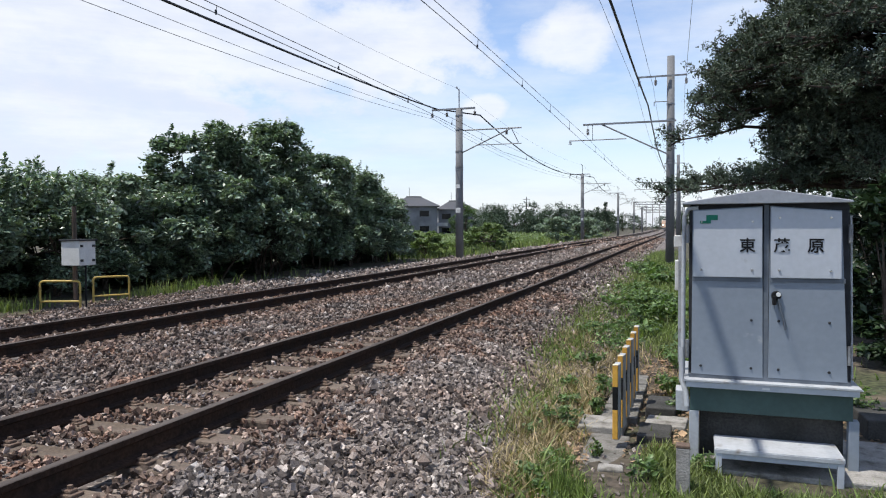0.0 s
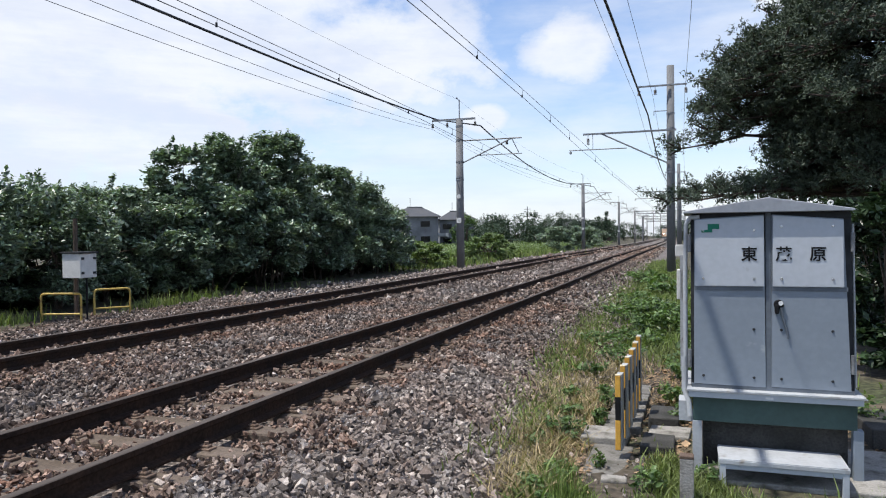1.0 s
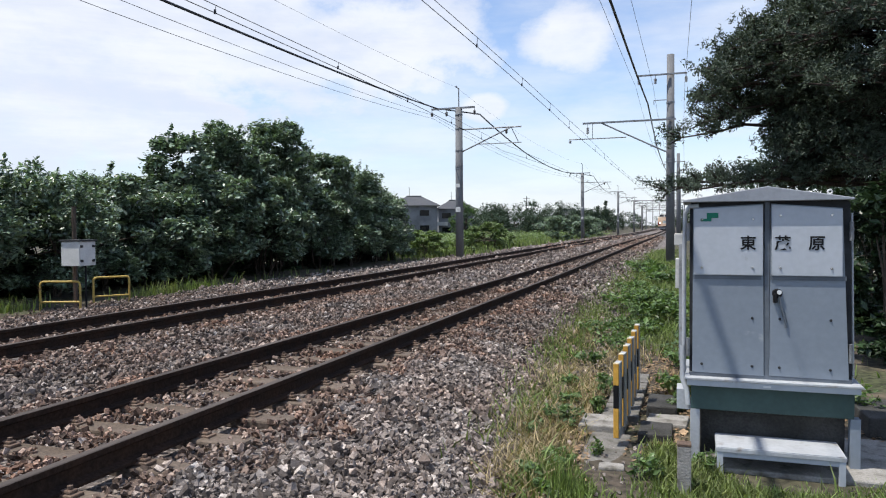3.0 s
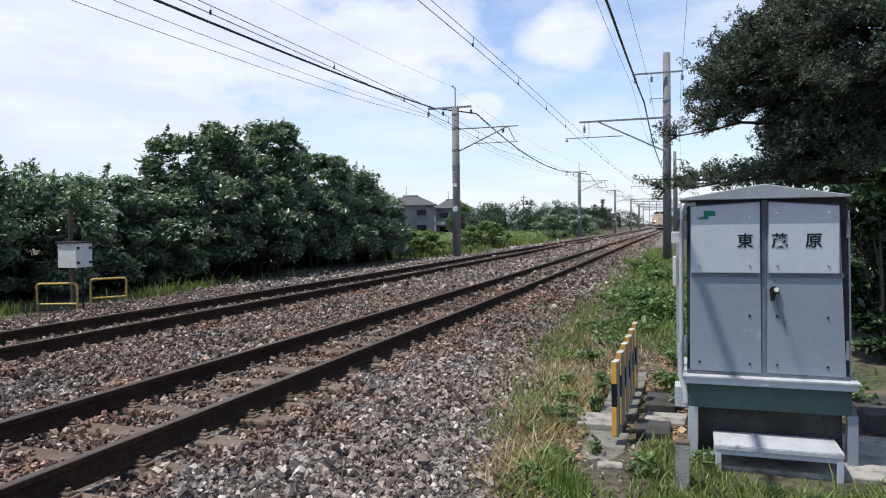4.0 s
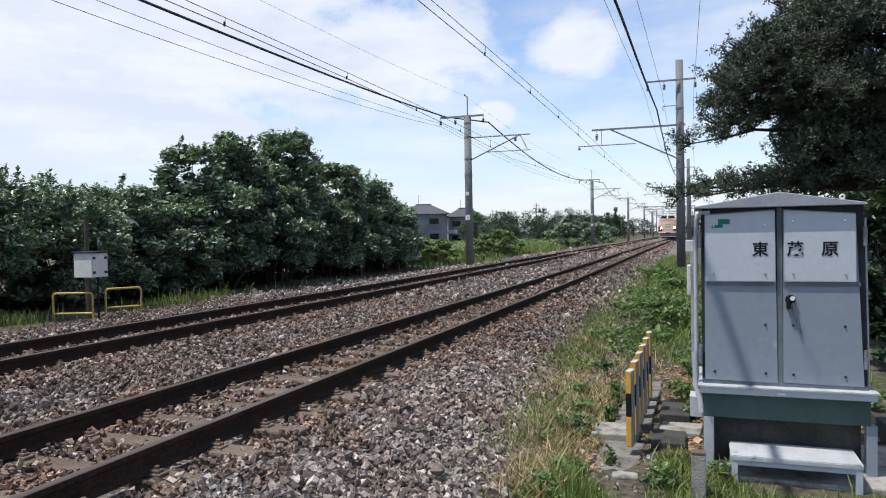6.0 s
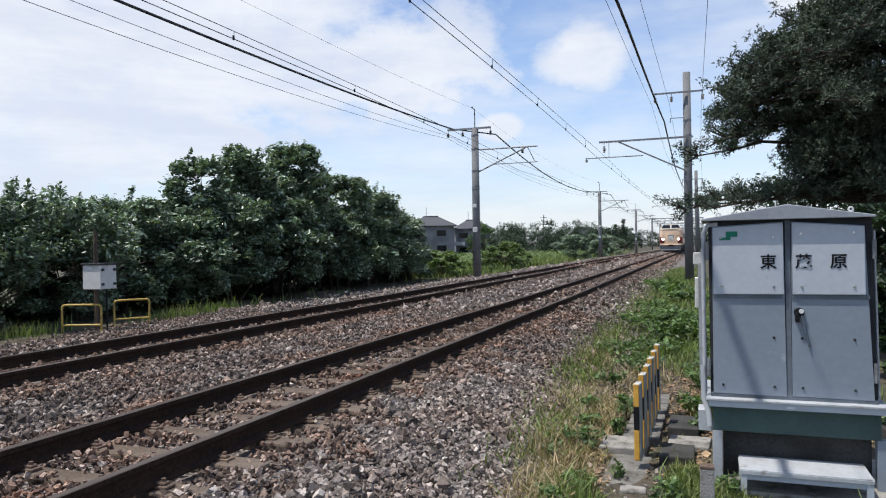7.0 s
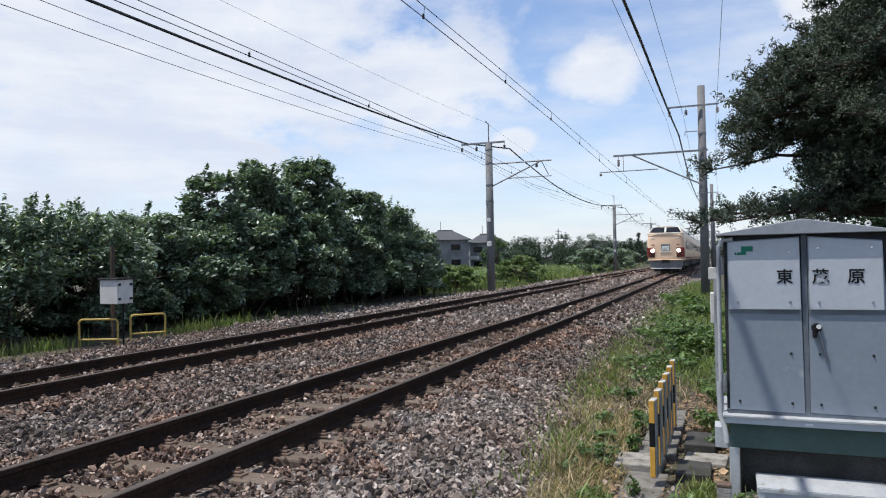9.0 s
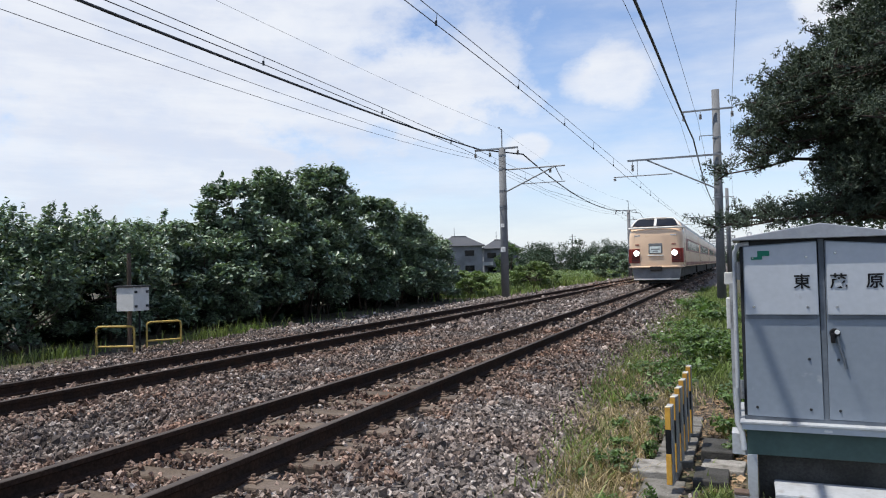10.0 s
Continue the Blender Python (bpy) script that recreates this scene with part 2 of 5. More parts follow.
M["leaf_light"] = mat("sunny_leaves", (0.115, 0.178, 0.062), 0.45, 0, 0.2, 0.4, 6, 0.0, (0.082, 0.14, 0.048), island=0.6, trans=0.25)
M["leaf_field"] = mat("field_weeds", (0.15, 0.205, 0.085), 0.5, 0, 0.2, 0.25, 3, 0.0, (0.115, 0.165, 0.06), island=0.4, trans=0.22)
# dark green with the hedge's inner shade put in; shrubs by the pine share it
M["leaf_dark"] = mat("shade_dark_leaves", (0.03, 0.055, 0.024), 0.4, 0, 0.2, 0.6, 8, 0.0, island=0.5, trans=0.12)
M["leaf_far"] = mat("far_foliage", (0.062, 0.090, 0.062), 0.8, 0, 0.3, 0.12, 1.5, 0.0, (0.05, 0.076, 0.056), island=0.4, trans=0.12, spec=0.2)
M["needle"] = mat("pine_needles", (0.060, 0.082, 0.062), 0.7, 0, 0.2, 0.8, 8, 0.0, (0.070, 0.092, 0.062), island=0.5, trans=0.06, spec=0.25)
M["grass"] = mat("green_grass", (0.135, 0.19, 0.05), 0.6, 0, 0.2, 0.7, 8, 0.0, (0.17, 0.19, 0.075), island=0.65, trans=0.25)
M["straw"] = mat("dry_grass", (0.36, 0.29, 0.18), 0.75, 0, 0.2, 0.9, 8, 0.0, (0.22, 0.17, 0.09), island=0.65, trans=0.2)
M["cream"] = mat("cream_train_paint", (0.74, 0.53, 0.36), 0.35, 0, 0.04, 1, 20, 0.0, (0.70, 0.49, 0.33))
M["train_white"] = mat("train_white_band", (0.8, 0.77, 0.70), 0.4, 0, 0.04, 1, 20, 0.0)
M["train_red"] = mat("train_red_paint", (0.24, 0.028, 0.018), 0.4, 0, 0.08, 1, 20, 0.0)
M["train_grey"] = mat("train_grey", (0.19, 0.195, 0.20), 0.5, 0, 0.15, 2, 20, 0.05)
M["train_roof"] = mat("train_roof", (0.30, 0.31, 0.32), 0.6, 0, 0.15, 2, 20, 0.05)
M["under"] = mat("underframe", (0.025, 0.023, 0.022), 0.8, 0, 0.3, 3, 20, 0.1)
M["pane"] = mat("dark_glass", (0.010, 0.011, 0.013), 0.10, 0, 0.1, 1, 10, 0.0, spec=0.3)
M["lamp"] = mat("lit_headlamp", (1.0, 0.95, 0.85), 0.3, glow=9.0, var=0.0, bump=0)
M["sign"] = mat("lit_destination_panel", (0.62, 0.68, 0.66), 0.4, glow=0.15, var=0.05, bump=0)
M["litter"] = mat("dead_leaves", (0.21, 0.135, 0.075), 0.85, 0, 0.25, 3, 30, 0.0, (0.30, 0.21, 0.13), island=0.5)
M["tile"] = mat("roof_tiles", (0.06, 0.063, 0.07), 0.6, 0, 0.25, 1, 6, 0.2, (0.085, 0.086, 0.09))
M["wall_grey"] = mat("house_wall_grey", (0.22, 0.225, 0.24), 0.85, 0, 0.1, 0.6, 8, 0.1)
M["wall_white"] = mat("house_wall_white", (0.66, 0.66, 0.64), 0.8, 0, 0.1, 0.6, 8, 0.1)

# ---- mesh helpers ----


def np_mesh(name, verts, faces, smooth=False):
    """A mesh from arrays: faces all of one size."""
    me = bpy.data.meshes.new(name)
    v, f = np.asarray(verts, np.float32), np.asarray(faces, np.int32)
    k = f.shape[1]
    me.vertices.add(len(v))
    me.vertices.foreach_set("co", v.ravel())
    me.loops.add(f.size)
    me.loops.foreach_set("vertex_index", f.ravel())
    me.polygons.add(len(f))
    me.polygons.foreach_set("loop_start", np.arange(0, f.size, k, dtype=np.int32))
    me.update(calc_edges=True)
    me.validate()
    me.polygons.foreach_set("use_smooth", np.full(len(f), smooth))
    return me


def part(name, bm, material, parent=None, label=""):
    """One mesh object from a bmesh (or a mesh), under a thing or a part."""
    if isinstance(bm, bmesh.types.BMesh):
        me = bpy.data.meshes.new(name)
        bm.to_mesh(me)
        bm.free()
    else:
        me = bm
    if material is not None and not me.materials:
        me.materials.append(M[material])
    ob = new(name, me)
    ob.parent = parent
    if label:
        ob["label"] = label
    return ob


def thing(name, m, label, category, group="", kind=""):
    ob = new(name)
    ob.empty_display_size = 0.2
    ob.matrix_basis = m
    return tagged(ob, label, category, group, kind)


def box(bm, x0, x1, y0, y1, z0, z1, bevel=0.0):
    r = bmesh.ops.create_cube(bm, size=1.0, matrix=Matrix.LocRotScale(((x0 + x1) / 2, (y0 + y1) / 2, (z0 + z1) / 2), None, (x1 - x0, y1 - y0, z1 - z0)))
    if bevel:
        es = list({e for v in r["verts"] for e in v.link_edges})
        bmesh.ops.bevel(bm, geom=es, offset=bevel, segments=2, affect="EDGES", profile=0.5)
    return bm


def boxed(*a, bevel=0.0):
    return box(bmesh.new(), *a, bevel=bevel)


def tube(bm, a, b, r0, r1=None, seg=10):
    a, b = Vector(a), Vector(b)
    d = b - a
    q = d.to_track_quat("Z", "Y").to_matrix().to_4x4()
    bmesh.ops.create_cone(bm, cap_ends=True, segments=seg, radius1=r0, radius2=r0 if r1 is None else r1, depth=d.length, matrix=Matrix.Translation((a + b) / 2) @ q)
    return bm


def path_tube(name, points, radius, material, parent=None, label="", cyclic=False, res=2):
    cu = bpy.data.curves.new(name, "CURVE")
    cu.dimensions, cu.bevel_depth, cu.bevel_resolution = "3D", radius, res
    sp = cu.splines.new("POLY")
    sp.points.add(len(points) - 1)
    for p, c in zip(sp.points, points):
        p.co = (*c, 1)
    sp.use_cyclic_u = cyclic
    cu.materials.append(M[material])
    ob = new(name, cu)
    ob.parent = parent
    if label:
        ob["label"] = label
    return ob


def smooth(ob):
    ob.data.polygons.foreach_set("use_smooth", np.ones(len(ob.data.polygons), bool))
    return ob


rng = np.random.default_rng(7)


def rand_rot(n):
    q = rng.normal(size=(n, 4))
    q /= np.linalg.norm(q, axis=1)[:, None]
    w, x, y, z = q.T
    return np.stack([np.stack([1 - 2 * (y * y + z * z), 2 * (x * y - z * w), 2 * (x * z + y * w)], 1),
                     np.stack([2 * (x * y + z * w), 1 - 2 * (x * x + z * z), 2 * (y * z - x * w)], 1),
                     np.stack([2 * (x * z - y * w), 2 * (y * z + x * w), 1 - 2 * (x * x + y * y)], 1)], 1)


def tilt_rot(n, spread):
    """Turns about the upright, leaning from it by about spread radians."""
    a, b, c = rng.uniform(0, math.tau, n), np.abs(rng.normal(0, spread, n)), rng.uniform(0, math.tau, n)

    def rz(t):
        o, i = np.zeros(n), np.ones(n)
        return np.stack([np.stack([np.cos(t), -np.sin(t), o], 1), np.stack([np.sin(t), np.cos(t), o], 1), np.stack([o, o, i], 1)], 1)
    o, i = np.zeros(n), np.ones(n)
    rx = np.stack([np.stack([i, o, o], 1), np.stack([o, np.cos(b), -np.sin(b)], 1), np.stack([o, np.sin(b), np.cos(b)], 1)], 1)
    return rz(a) @ rx @ rz(c)


def scatter(name, template, faces, centres, sizes, squash=None, tilt=None):
    """Copies of a template (k x 3) at centres, each turned and sized by chance, joined into one mesh."""
    n, k = len(centres), len(template)
    R = rand_rot(n) if tilt is None else tilt_rot(n, tilt)
    t = np.broadcast_to(template, (n, k, 3)).copy()
    if squash is not None:
        t *= squash[:, None, :]
        t += rng.normal(scale=0.10, size=t.shape)
    v = np.einsum("nij,nkj->nki", R, t) * np.asarray(sizes)[:, None, None] + centres[:, None, :]
    f = (faces[None] + (np.arange(n) * k)[:, None, None]).reshape(-1, faces.shape[1])
    return np_mesh(name, v.reshape(-1, 3), f)


ROCK = np.array([(-1, -0.8, -0.7), (0.9, -1, -0.6), (1, 0.8, -0.8), (-0.8, 1, -0.6), (-0.7, -0.6, 0.8), (0.7, -0.9, 0.9), (0.8, 0.6, 0.6), (-0.9, 0.7, 0.9)]) * 0.72
ROCK_F = np.array([(0, 2, 1), (0, 3, 2), (4, 5, 6), (4, 6, 7), (0, 1, 5), (0, 5, 4), (1, 2, 6), (1, 6, 5), (2, 3, 7), (2, 7, 6), (3, 0, 4), (3, 4, 7)])
OCT = np.array([(1, 0, 0), (-1, 0, 0), (0, 1, 0), (0, -1, 0), (0, 0, 1), (0, 0, -1.0)])
OCT_F = np.array([(0, 2, 4), (2, 1, 4), (1, 3, 4), (3, 0, 4), (2, 0, 5), (1, 2, 5), (3, 1, 5), (0, 3, 5)])
LEAF = np.array([(0, -1, 0), (0.5, 0.0, 0.12), (0, 1.1, 0), (-0.5, 0.0, 0.12)])
LEAF_F = np.array([(0, 1, 2, 3)])
NEEDLE = np.array([(-0.20, 0.0, 0), (0.20, 0.0, 0), (0, 1.0, 0)])
NEEDLE_F = np.array([(0, 1, 2)])


def bend(y):
    """Sideways drift of the line: a very slight curve and a shift, both fitted to the camera's view."""
    return -0.00005 * np.square(np.maximum(y, 0)) - 0.32 * np.clip((np.asarray(y) - 18) / 32, 0, 1)


NEAR, FAR = -3.857, -7.827      # centre lines of the two tracks
GAUGE = 0.5665                  # half the distance between rail centres
SUPPORTS = (-13, 35, 83, 131, 179, 227)

# ---- ground and ballast ----


def bed_height(x, y):
    """Height of the ballast top across the line."""
    e = 0.07 * np.sin(y * 0.35) + 0.05 * np.sin(y * 0.9 + 1)
    w = np.interp(y, (3, 5, 15, 44, 90), (-1.15, -1.25, -1.9, -2.5, -2.6))
    xs = x - bend(y)
    top = np.full_like(xs, -0.185)
    right = np.clip((xs - (w - 1.15 + e)) / 1.2, 0, 1)
    left = np.clip((-9.9 + e - xs) / 1.4, 0, 1)
    shoulder = 0.034 * (np.clip(1 - np.abs(np.abs(xs - NEAR) - 0.98) / 0.3, 0, 1) + np.clip(1 - np.abs(np.abs(xs - FAR) - 0.98) / 0.3, 0, 1))
    return top + shoulder - 0.26 * right ** 1.2 - 0.16 * left - 0.02 * np.sin(xs * 2.1 + y * 0.3) * (right == 0)


def ground_height(x, y):
    xs = x - bend(y)
    h = np.interp(xs, (-400, -60, -20, -12.5, -11.4, -9, -2.2, -1.2, 0, 3, 30, 400), (-0.9, -0.5, -0.35, -0.33, -0.42, -0.7, -0.7, -0.46, -0.42, -0.42, -0.6, -0.8))
    return h + 0.03 * np.sin(x * 1.7) * np.sin(y * 1.1)


def grid(name, xs, ys, height):
    X, Y = np.meshgrid(xs, ys)
    v = np.stack([X + bend(Y) * (np.abs(X) < 40), Y, np.zeros_like(X)], -1).reshape(-1, 3)
    v[:, 2] = height(v[:, 0], v[:, 1])
    nx, ny = len(xs), len(ys)
    i = (np.arange(ny - 1)[:, None] * nx + np.arange(nx - 1)[None]).reshape(-1)
    return np_mesh(name, v, np.stack([i, i + 1, i + nx + 1, i + nx], 1), True)


gx = np.concatenate([[-2500, -900, -400, -150, -80, -50, -30], np.arange(-20, 8.1, 0.35), [10, 14, 20, 35, 60, 120, 400, 900, 2500]])
gy = np.concatenate([[-600, -200, -60, -20, -8], np.arange(-3, 30, 0.4), np.arange(30, 90, 2.0), [95, 110, 130, 160, 200, 260, 340, 500, 900, 2600]])
ground = part("ground", grid("ground", gx, gy, ground_height), "soil")
tagged(ground, "bare earth and short weeds along the railway", "ground", kind="structure")

bx = np.arange(-12.6, -0.75, 0.22)
by = np.concatenate([np.arange(-8, 40, 0.3), np.arange(40, 120, 1.5), np.arange(120, 420, 8.0)])
bed = part("ballast_bed", grid("ballast_bed", bx, by, lambda x, y: bed_height(x, y) - 0.038), "bed")
tagged(bed, "railway ballast bed of crushed grey-brown stone", "ballast", kind="structure")


def stones(name, material, label, n, x0, x1, y0, y1, size, near=True, power=1.0, keep=None):
    x = rng.uniform(x0, x1, n)
    y = y0 + (y1 - y0) * rng.uniform(0, 1, n) ** power
    x = x + bend(y)
    ok = np.ones(n, bool)
    for c in (NEAR, FAR):           # leave the rails and part of the sleepers free
        for s in (-GAUGE, GAUGE):
            ok &= np.abs(x - bend(y) - c - s) > 0.085
        on = np.abs((y - 4.22) / 0.583 - np.round((y - 4.22) / 0.583)) * 0.583 < 0.085
        ok &= ~(on & (np.abs(x - bend(y) - c) < 0.95) & (rng.uniform(0, 1, n) < np.where(np.abs(x - bend(y) - c) < 0.6, 0.95, 0.08) * np.interp(y, (5, 9, 14), (0.85, 0.6, 0.25))))
    if keep is not None:
        ok &= keep(x, y)
    x, y = x[ok], y[ok]
    n = len(x)
    s = size * rng.lognormal(0, 0.27, n)
    z = bed_height(x, y) + s * rng.uniform(-1.2, 1.0, n)
    squash = np.stack([np.ones(n), rng.uniform(0.55, 0.95, n), rng.uniform(0.4, 0.8, n)], 1)
    me = scatter(name, ROCK if near else OCT, ROCK_F if near else OCT_F, np.stack([x, y, z], 1), s, squash)
    return tagged(part(name, me, material), label, "ballast", kind="stuff")


in_track = lambda x, y: (np.abs(x - bend(y) - NEAR) < 1.25 + 0.25 * np.sin(y * 1.7) + 0.2 * np.sin(y * 7 + x * 5)) | (np.abs(x - bend(y) - FAR) < 1.25)
out_track = lambda x, y: ~in_track(x, y)
edge_r = lambda x, y: x - bend(y) < np.interp(y, (3, 5, 15, 44, 90), (-0.95, -1.0, -1.5, -2.1, -2.4)) + 0.1 * np.sin(y * 3)
both = lambda x, y: out_track(x, y) & edge_r(x, y)
stones("ballast_stones", "stone_grey", "loose crushed grey ballast stones beside the track", 56000, -3.2, -0.9, 2.6, 9, 0.0235, True, 1.15, both)
stones("ballast_stones", "stone_mid", "loose brown-grey ballast stones between and beside tracks", 60000, -12.5, -1.0, 2.8, 17, 0.0285, False, 1.25, both)
stones("ballast_stones", "stone_brown", "rust-stained ballast stones between the rails", 44000, -9.3, -2.3, 2.6, 17, 0.0255, True, 1.2, in_track)
stones("ballast_stones", "stone_grey", "brown-grey ballast stones further along the line", 24000, -12.3, -1.4, 16, 48, 0.049, False, 1.6, both)
stones("ballast_stones", "stone_mid", "rust-stained ballast further along the line", 20000, -9.3, -2.3, 16, 48, 0.047, False, 1.6, in_track)
stones("ballast_stones", "stone_grey", "far grey ballast along the line", 15000, -11.4, -1.6, 46, 105, 0.075, False, 1.5, both)
stones("ballast_stones", "stone_brown", "far rust-stained ballast along the line", 15000, -9.3, -2.3, 46, 105, 0.07, False, 1.5, in_track)



def strewn(n):
    """Stray ballast stones among the weeds of the verge."""
    y = rng.uniform(3.2, 16, n)
    x = np.interp(y, (3, 5, 15), (-1.0, -1.05, -1.7)) + np.abs(rng.normal(0, 0.28, n)) - 0.1
    z = np.maximum(ground_height(x, y), bed_height(x, y)) + 0.004
    squash = np.stack([np.ones(n), rng.uniform(0.55, 0.95, n), rng.uniform(0.4, 0.8, n)], 1)
    me = scatter("verge_stones", ROCK, ROCK_F, np.stack([x, y, z], 1), 0.019 * rng.lognormal(0, 0.3, n), squash)
    tagged(part("verge_stones", me, "stone_grey"), "stray grey ballast stones among the weeds", "ballast", kind="stuff")


strewn(3500)

# ---- tracks ----
RAIL = [(-0.0325, 0), (-0.0325, -0.035), (-0.008, -0.05), (-0.008, -0.118), (-0.0635, -0.135), (-0.0635, -0.153), (0.0635, -0.153), (0.0635, -0.135), (0.008, -0.118), (0.008, -0.05), (0.0325, -0.035), (0.0325, 0)]


def rail_mesh(name, centre):
    ys = np.concatenate([np.arange(-9, 60, 1.5), np.arange(60, 420, 6.0)])
    k = len(RAIL)
    v = np.array([(centre + bend(y) + a, y, b) for y in ys for a, b in RAIL])
    i = np.arange(len(ys) - 1)[:, None] * k
    j = np.arange(k - 1)[None]
    f = np.stack([i + j, i + k + j, i + k + j + 1, i + j + 1], -1).reshape(-1, 4)
    return np_mesh(name, v, f)


def ribbon(name, centre):
    """The polished band on a rail's head."""
    ys = np.concatenate([np.arange(-9, 60, 1.5), np.arange(60, 420, 6.0)])
    v = np.array([(centre + bend(y) + a, y, b) for y in ys for a, b in ((-0.0325, 0.0), (-0.026, 0.004), (0.026, 0.004), (0.0325, 0.0))])
    i = np.arange(len(ys) - 1)[:, None] * 4
    j = np.arange(3)[None]
    return np_mesh(name, v, np.stack([i + j, i + j + 1, i + 5 + j, i + 4 + j], -1).reshape(-1, 4))


sl = bmesh.new()
box(sl, -1.0, 1.0, -0.11, 0.11, -0.33, -0.166, bevel=0.02)
for v in sl.verts:
    if abs(v.co.x) < 0.4:
        v.co.z -= 0.02
SLEEPER = bpy.data.meshes.new("sleeper")
sl.to_mesh(SLEEPER)
sl.free()
SLEEPER.materials.append(M["sleeper"])
cl = bmesh.new()
box(cl, -0.06, 0.05, -0.045, 0.045, -0.168, -0.148, bevel=0.006)
box(cl, -0.05, 0.025, -0.03, 0.03, -0.15, -0.128, bevel=0.009)
tube(cl, (-0.005, 0, -0.13), (-0.005, 0, -0.108), 0.016, seg=6)
CLIP = bpy.data.meshes.new("rail_clip")
cl.to_mesh(CLIP)
cl.free()
CLIP.materials.append(M["clip"])


def track(centre, label):
    t = thing("railway_track", pose(0, 0, 0), label, "railway track", "double track", "structure")
    for s in (-GAUGE, GAUGE):
        r = part("rail", rail_mesh("rail", centre + s), "rail", t, "dark rusty steel rail")
        part("rail_head", ribbon("rail_head", centre + s), "rail_top", r, "worn bright running surface")
    for i in range(-6, 100):
        y = 4.22 + 0.583 * i
        o = new("sleeper", SLEEPER)
        o.parent = t
        o.location = (centre + float(bend(y)), y, rng.uniform(-0.008, 0.004) - (0.0 if y < 8.5 else 0.03 if y < 12 else 0.07))
        if -5 < i < 60:
            for s in (-GAUGE, GAUGE):
                for side in (-1, 1):
                    c = new("rail_clip", CLIP)
                    c.parent = t
                    c.location = (centre + s + side * 0.095 + float(bend(y)), y + rng.uniform(-0.02, 0.02), 0)
                    c.rotation_euler = (0, 0, 0 if side > 0 else math.pi)
    return t


track(NEAR, "near railway track of dark steel rails on concrete sleepers")
track(FAR, "far railway track of dark steel rails on concrete sleepers")

# ---- catenary poles ----


def insulator(parent, top, length=0.35, n=4):
    bm = bmesh.new()
    tube(bm, top, (top[0], top[1], top[2] - length), 0.012, seg=6)
    for i in range(n):
        z = top[2] - length * (0.35 + 0.6 * i / n)
        tube(bm, (top[0], top[1], z), (top[0], top[1], z - 0.035), 0.055, 0.075, seg=8)
    return part("insulator", bm, "insulator", parent, "brown glazed insulator")


def pole_shaft(p, base_z, top_z, r0, r1):
    bm = bmesh.new()
    tube(bm, (0, 0, base_z), (0, 0, top_z), r0, r1, seg=20)
    smooth(part("shaft", bm, "pole", p, "round grey concrete shaft"))
    for z in (4.2, 4.32, 5.1, 6.2, 6.9):
        if z < top_z - 0.2:
            k = (z - base_z) / (top_z - base_z)
            bm = bmesh.new()
            tube(bm, (0, 0, z - 0.04), (0, 0, z + 0.04), r0 + (r1 - r0) * k + 0.012, seg=20)
            part("band", bm, "steel", p, "steel clamp band")


def left_pole(y):
    x = -11.1 + float(bend(y)) + (0.25 if y < 60 else 0.10)
    p = thing("catenary_pole", pose(x, y, 0), "round concrete catenary pole with steel arms beside the far track", "utility pole", "catenary poles")
    pole_shaft(p, -0.6, 7.27, 0.205, 0.175)
    bm = tube(bmesh.new(), (0, 0, 7.2), (0, 0, 8.25), 0.03, seg=8)
    tube(bm, (-0.02, 0, 8.2), (-0.14, 0, 8.36), 0.02, seg=6)
    tube(bm, (-0.10, 0, 8.36), (-0.16, 0, 8.30), 0.045, seg=6)
    part("top_rod", bm, "steel", p)
    part("cross_arm", boxed(-1.42, 0.86, -0.13, -0.05, 7.2, 7.29), "steel", p)
    for dx in (-1.40, -0.62, 0.85):
        insulator(p, (dx, -0.09, 7.2))
    part("upper_arm", tube(bmesh.new(), (0.15, 0, 6.17), (3.2, 0, 6.17), 0.035, seg=8), "steel", p, "steel cantilever tube")
    part("brace", tube(bmesh.new(), (0.15, 0, 5.05), (2.65, 0, 6.15), 0.035, seg=8), "steel", p, "diagonal steel brace")
    part("registration_arm", tube(bmesh.new(), (0.95, 0, 5.4), (3.2, 0, 5.4), 0.022, seg=8), "steel", p)
    bm = tube(bmesh.new(), (2.7, 0, 6.15), (2.85, 0, 5.85), 0.02, seg=6)
    tube(bm, (2.85, 0, 5.85), (3.05, 0, 5.45), 0.02, seg=6)
    part("drop_bracket", bm, "steel", p)
    insulator(p, (2.45, 0, 6.15), 0.3)
    for z, s, m in ((3.35, 0.09, "white"), (2.15, 0.12, "white")):
        part("blank_plate", boxed(-s, s, -0.23, -0.215, z - s, z + s, bevel=0.004), m, p, "small blank white plate")
    return p


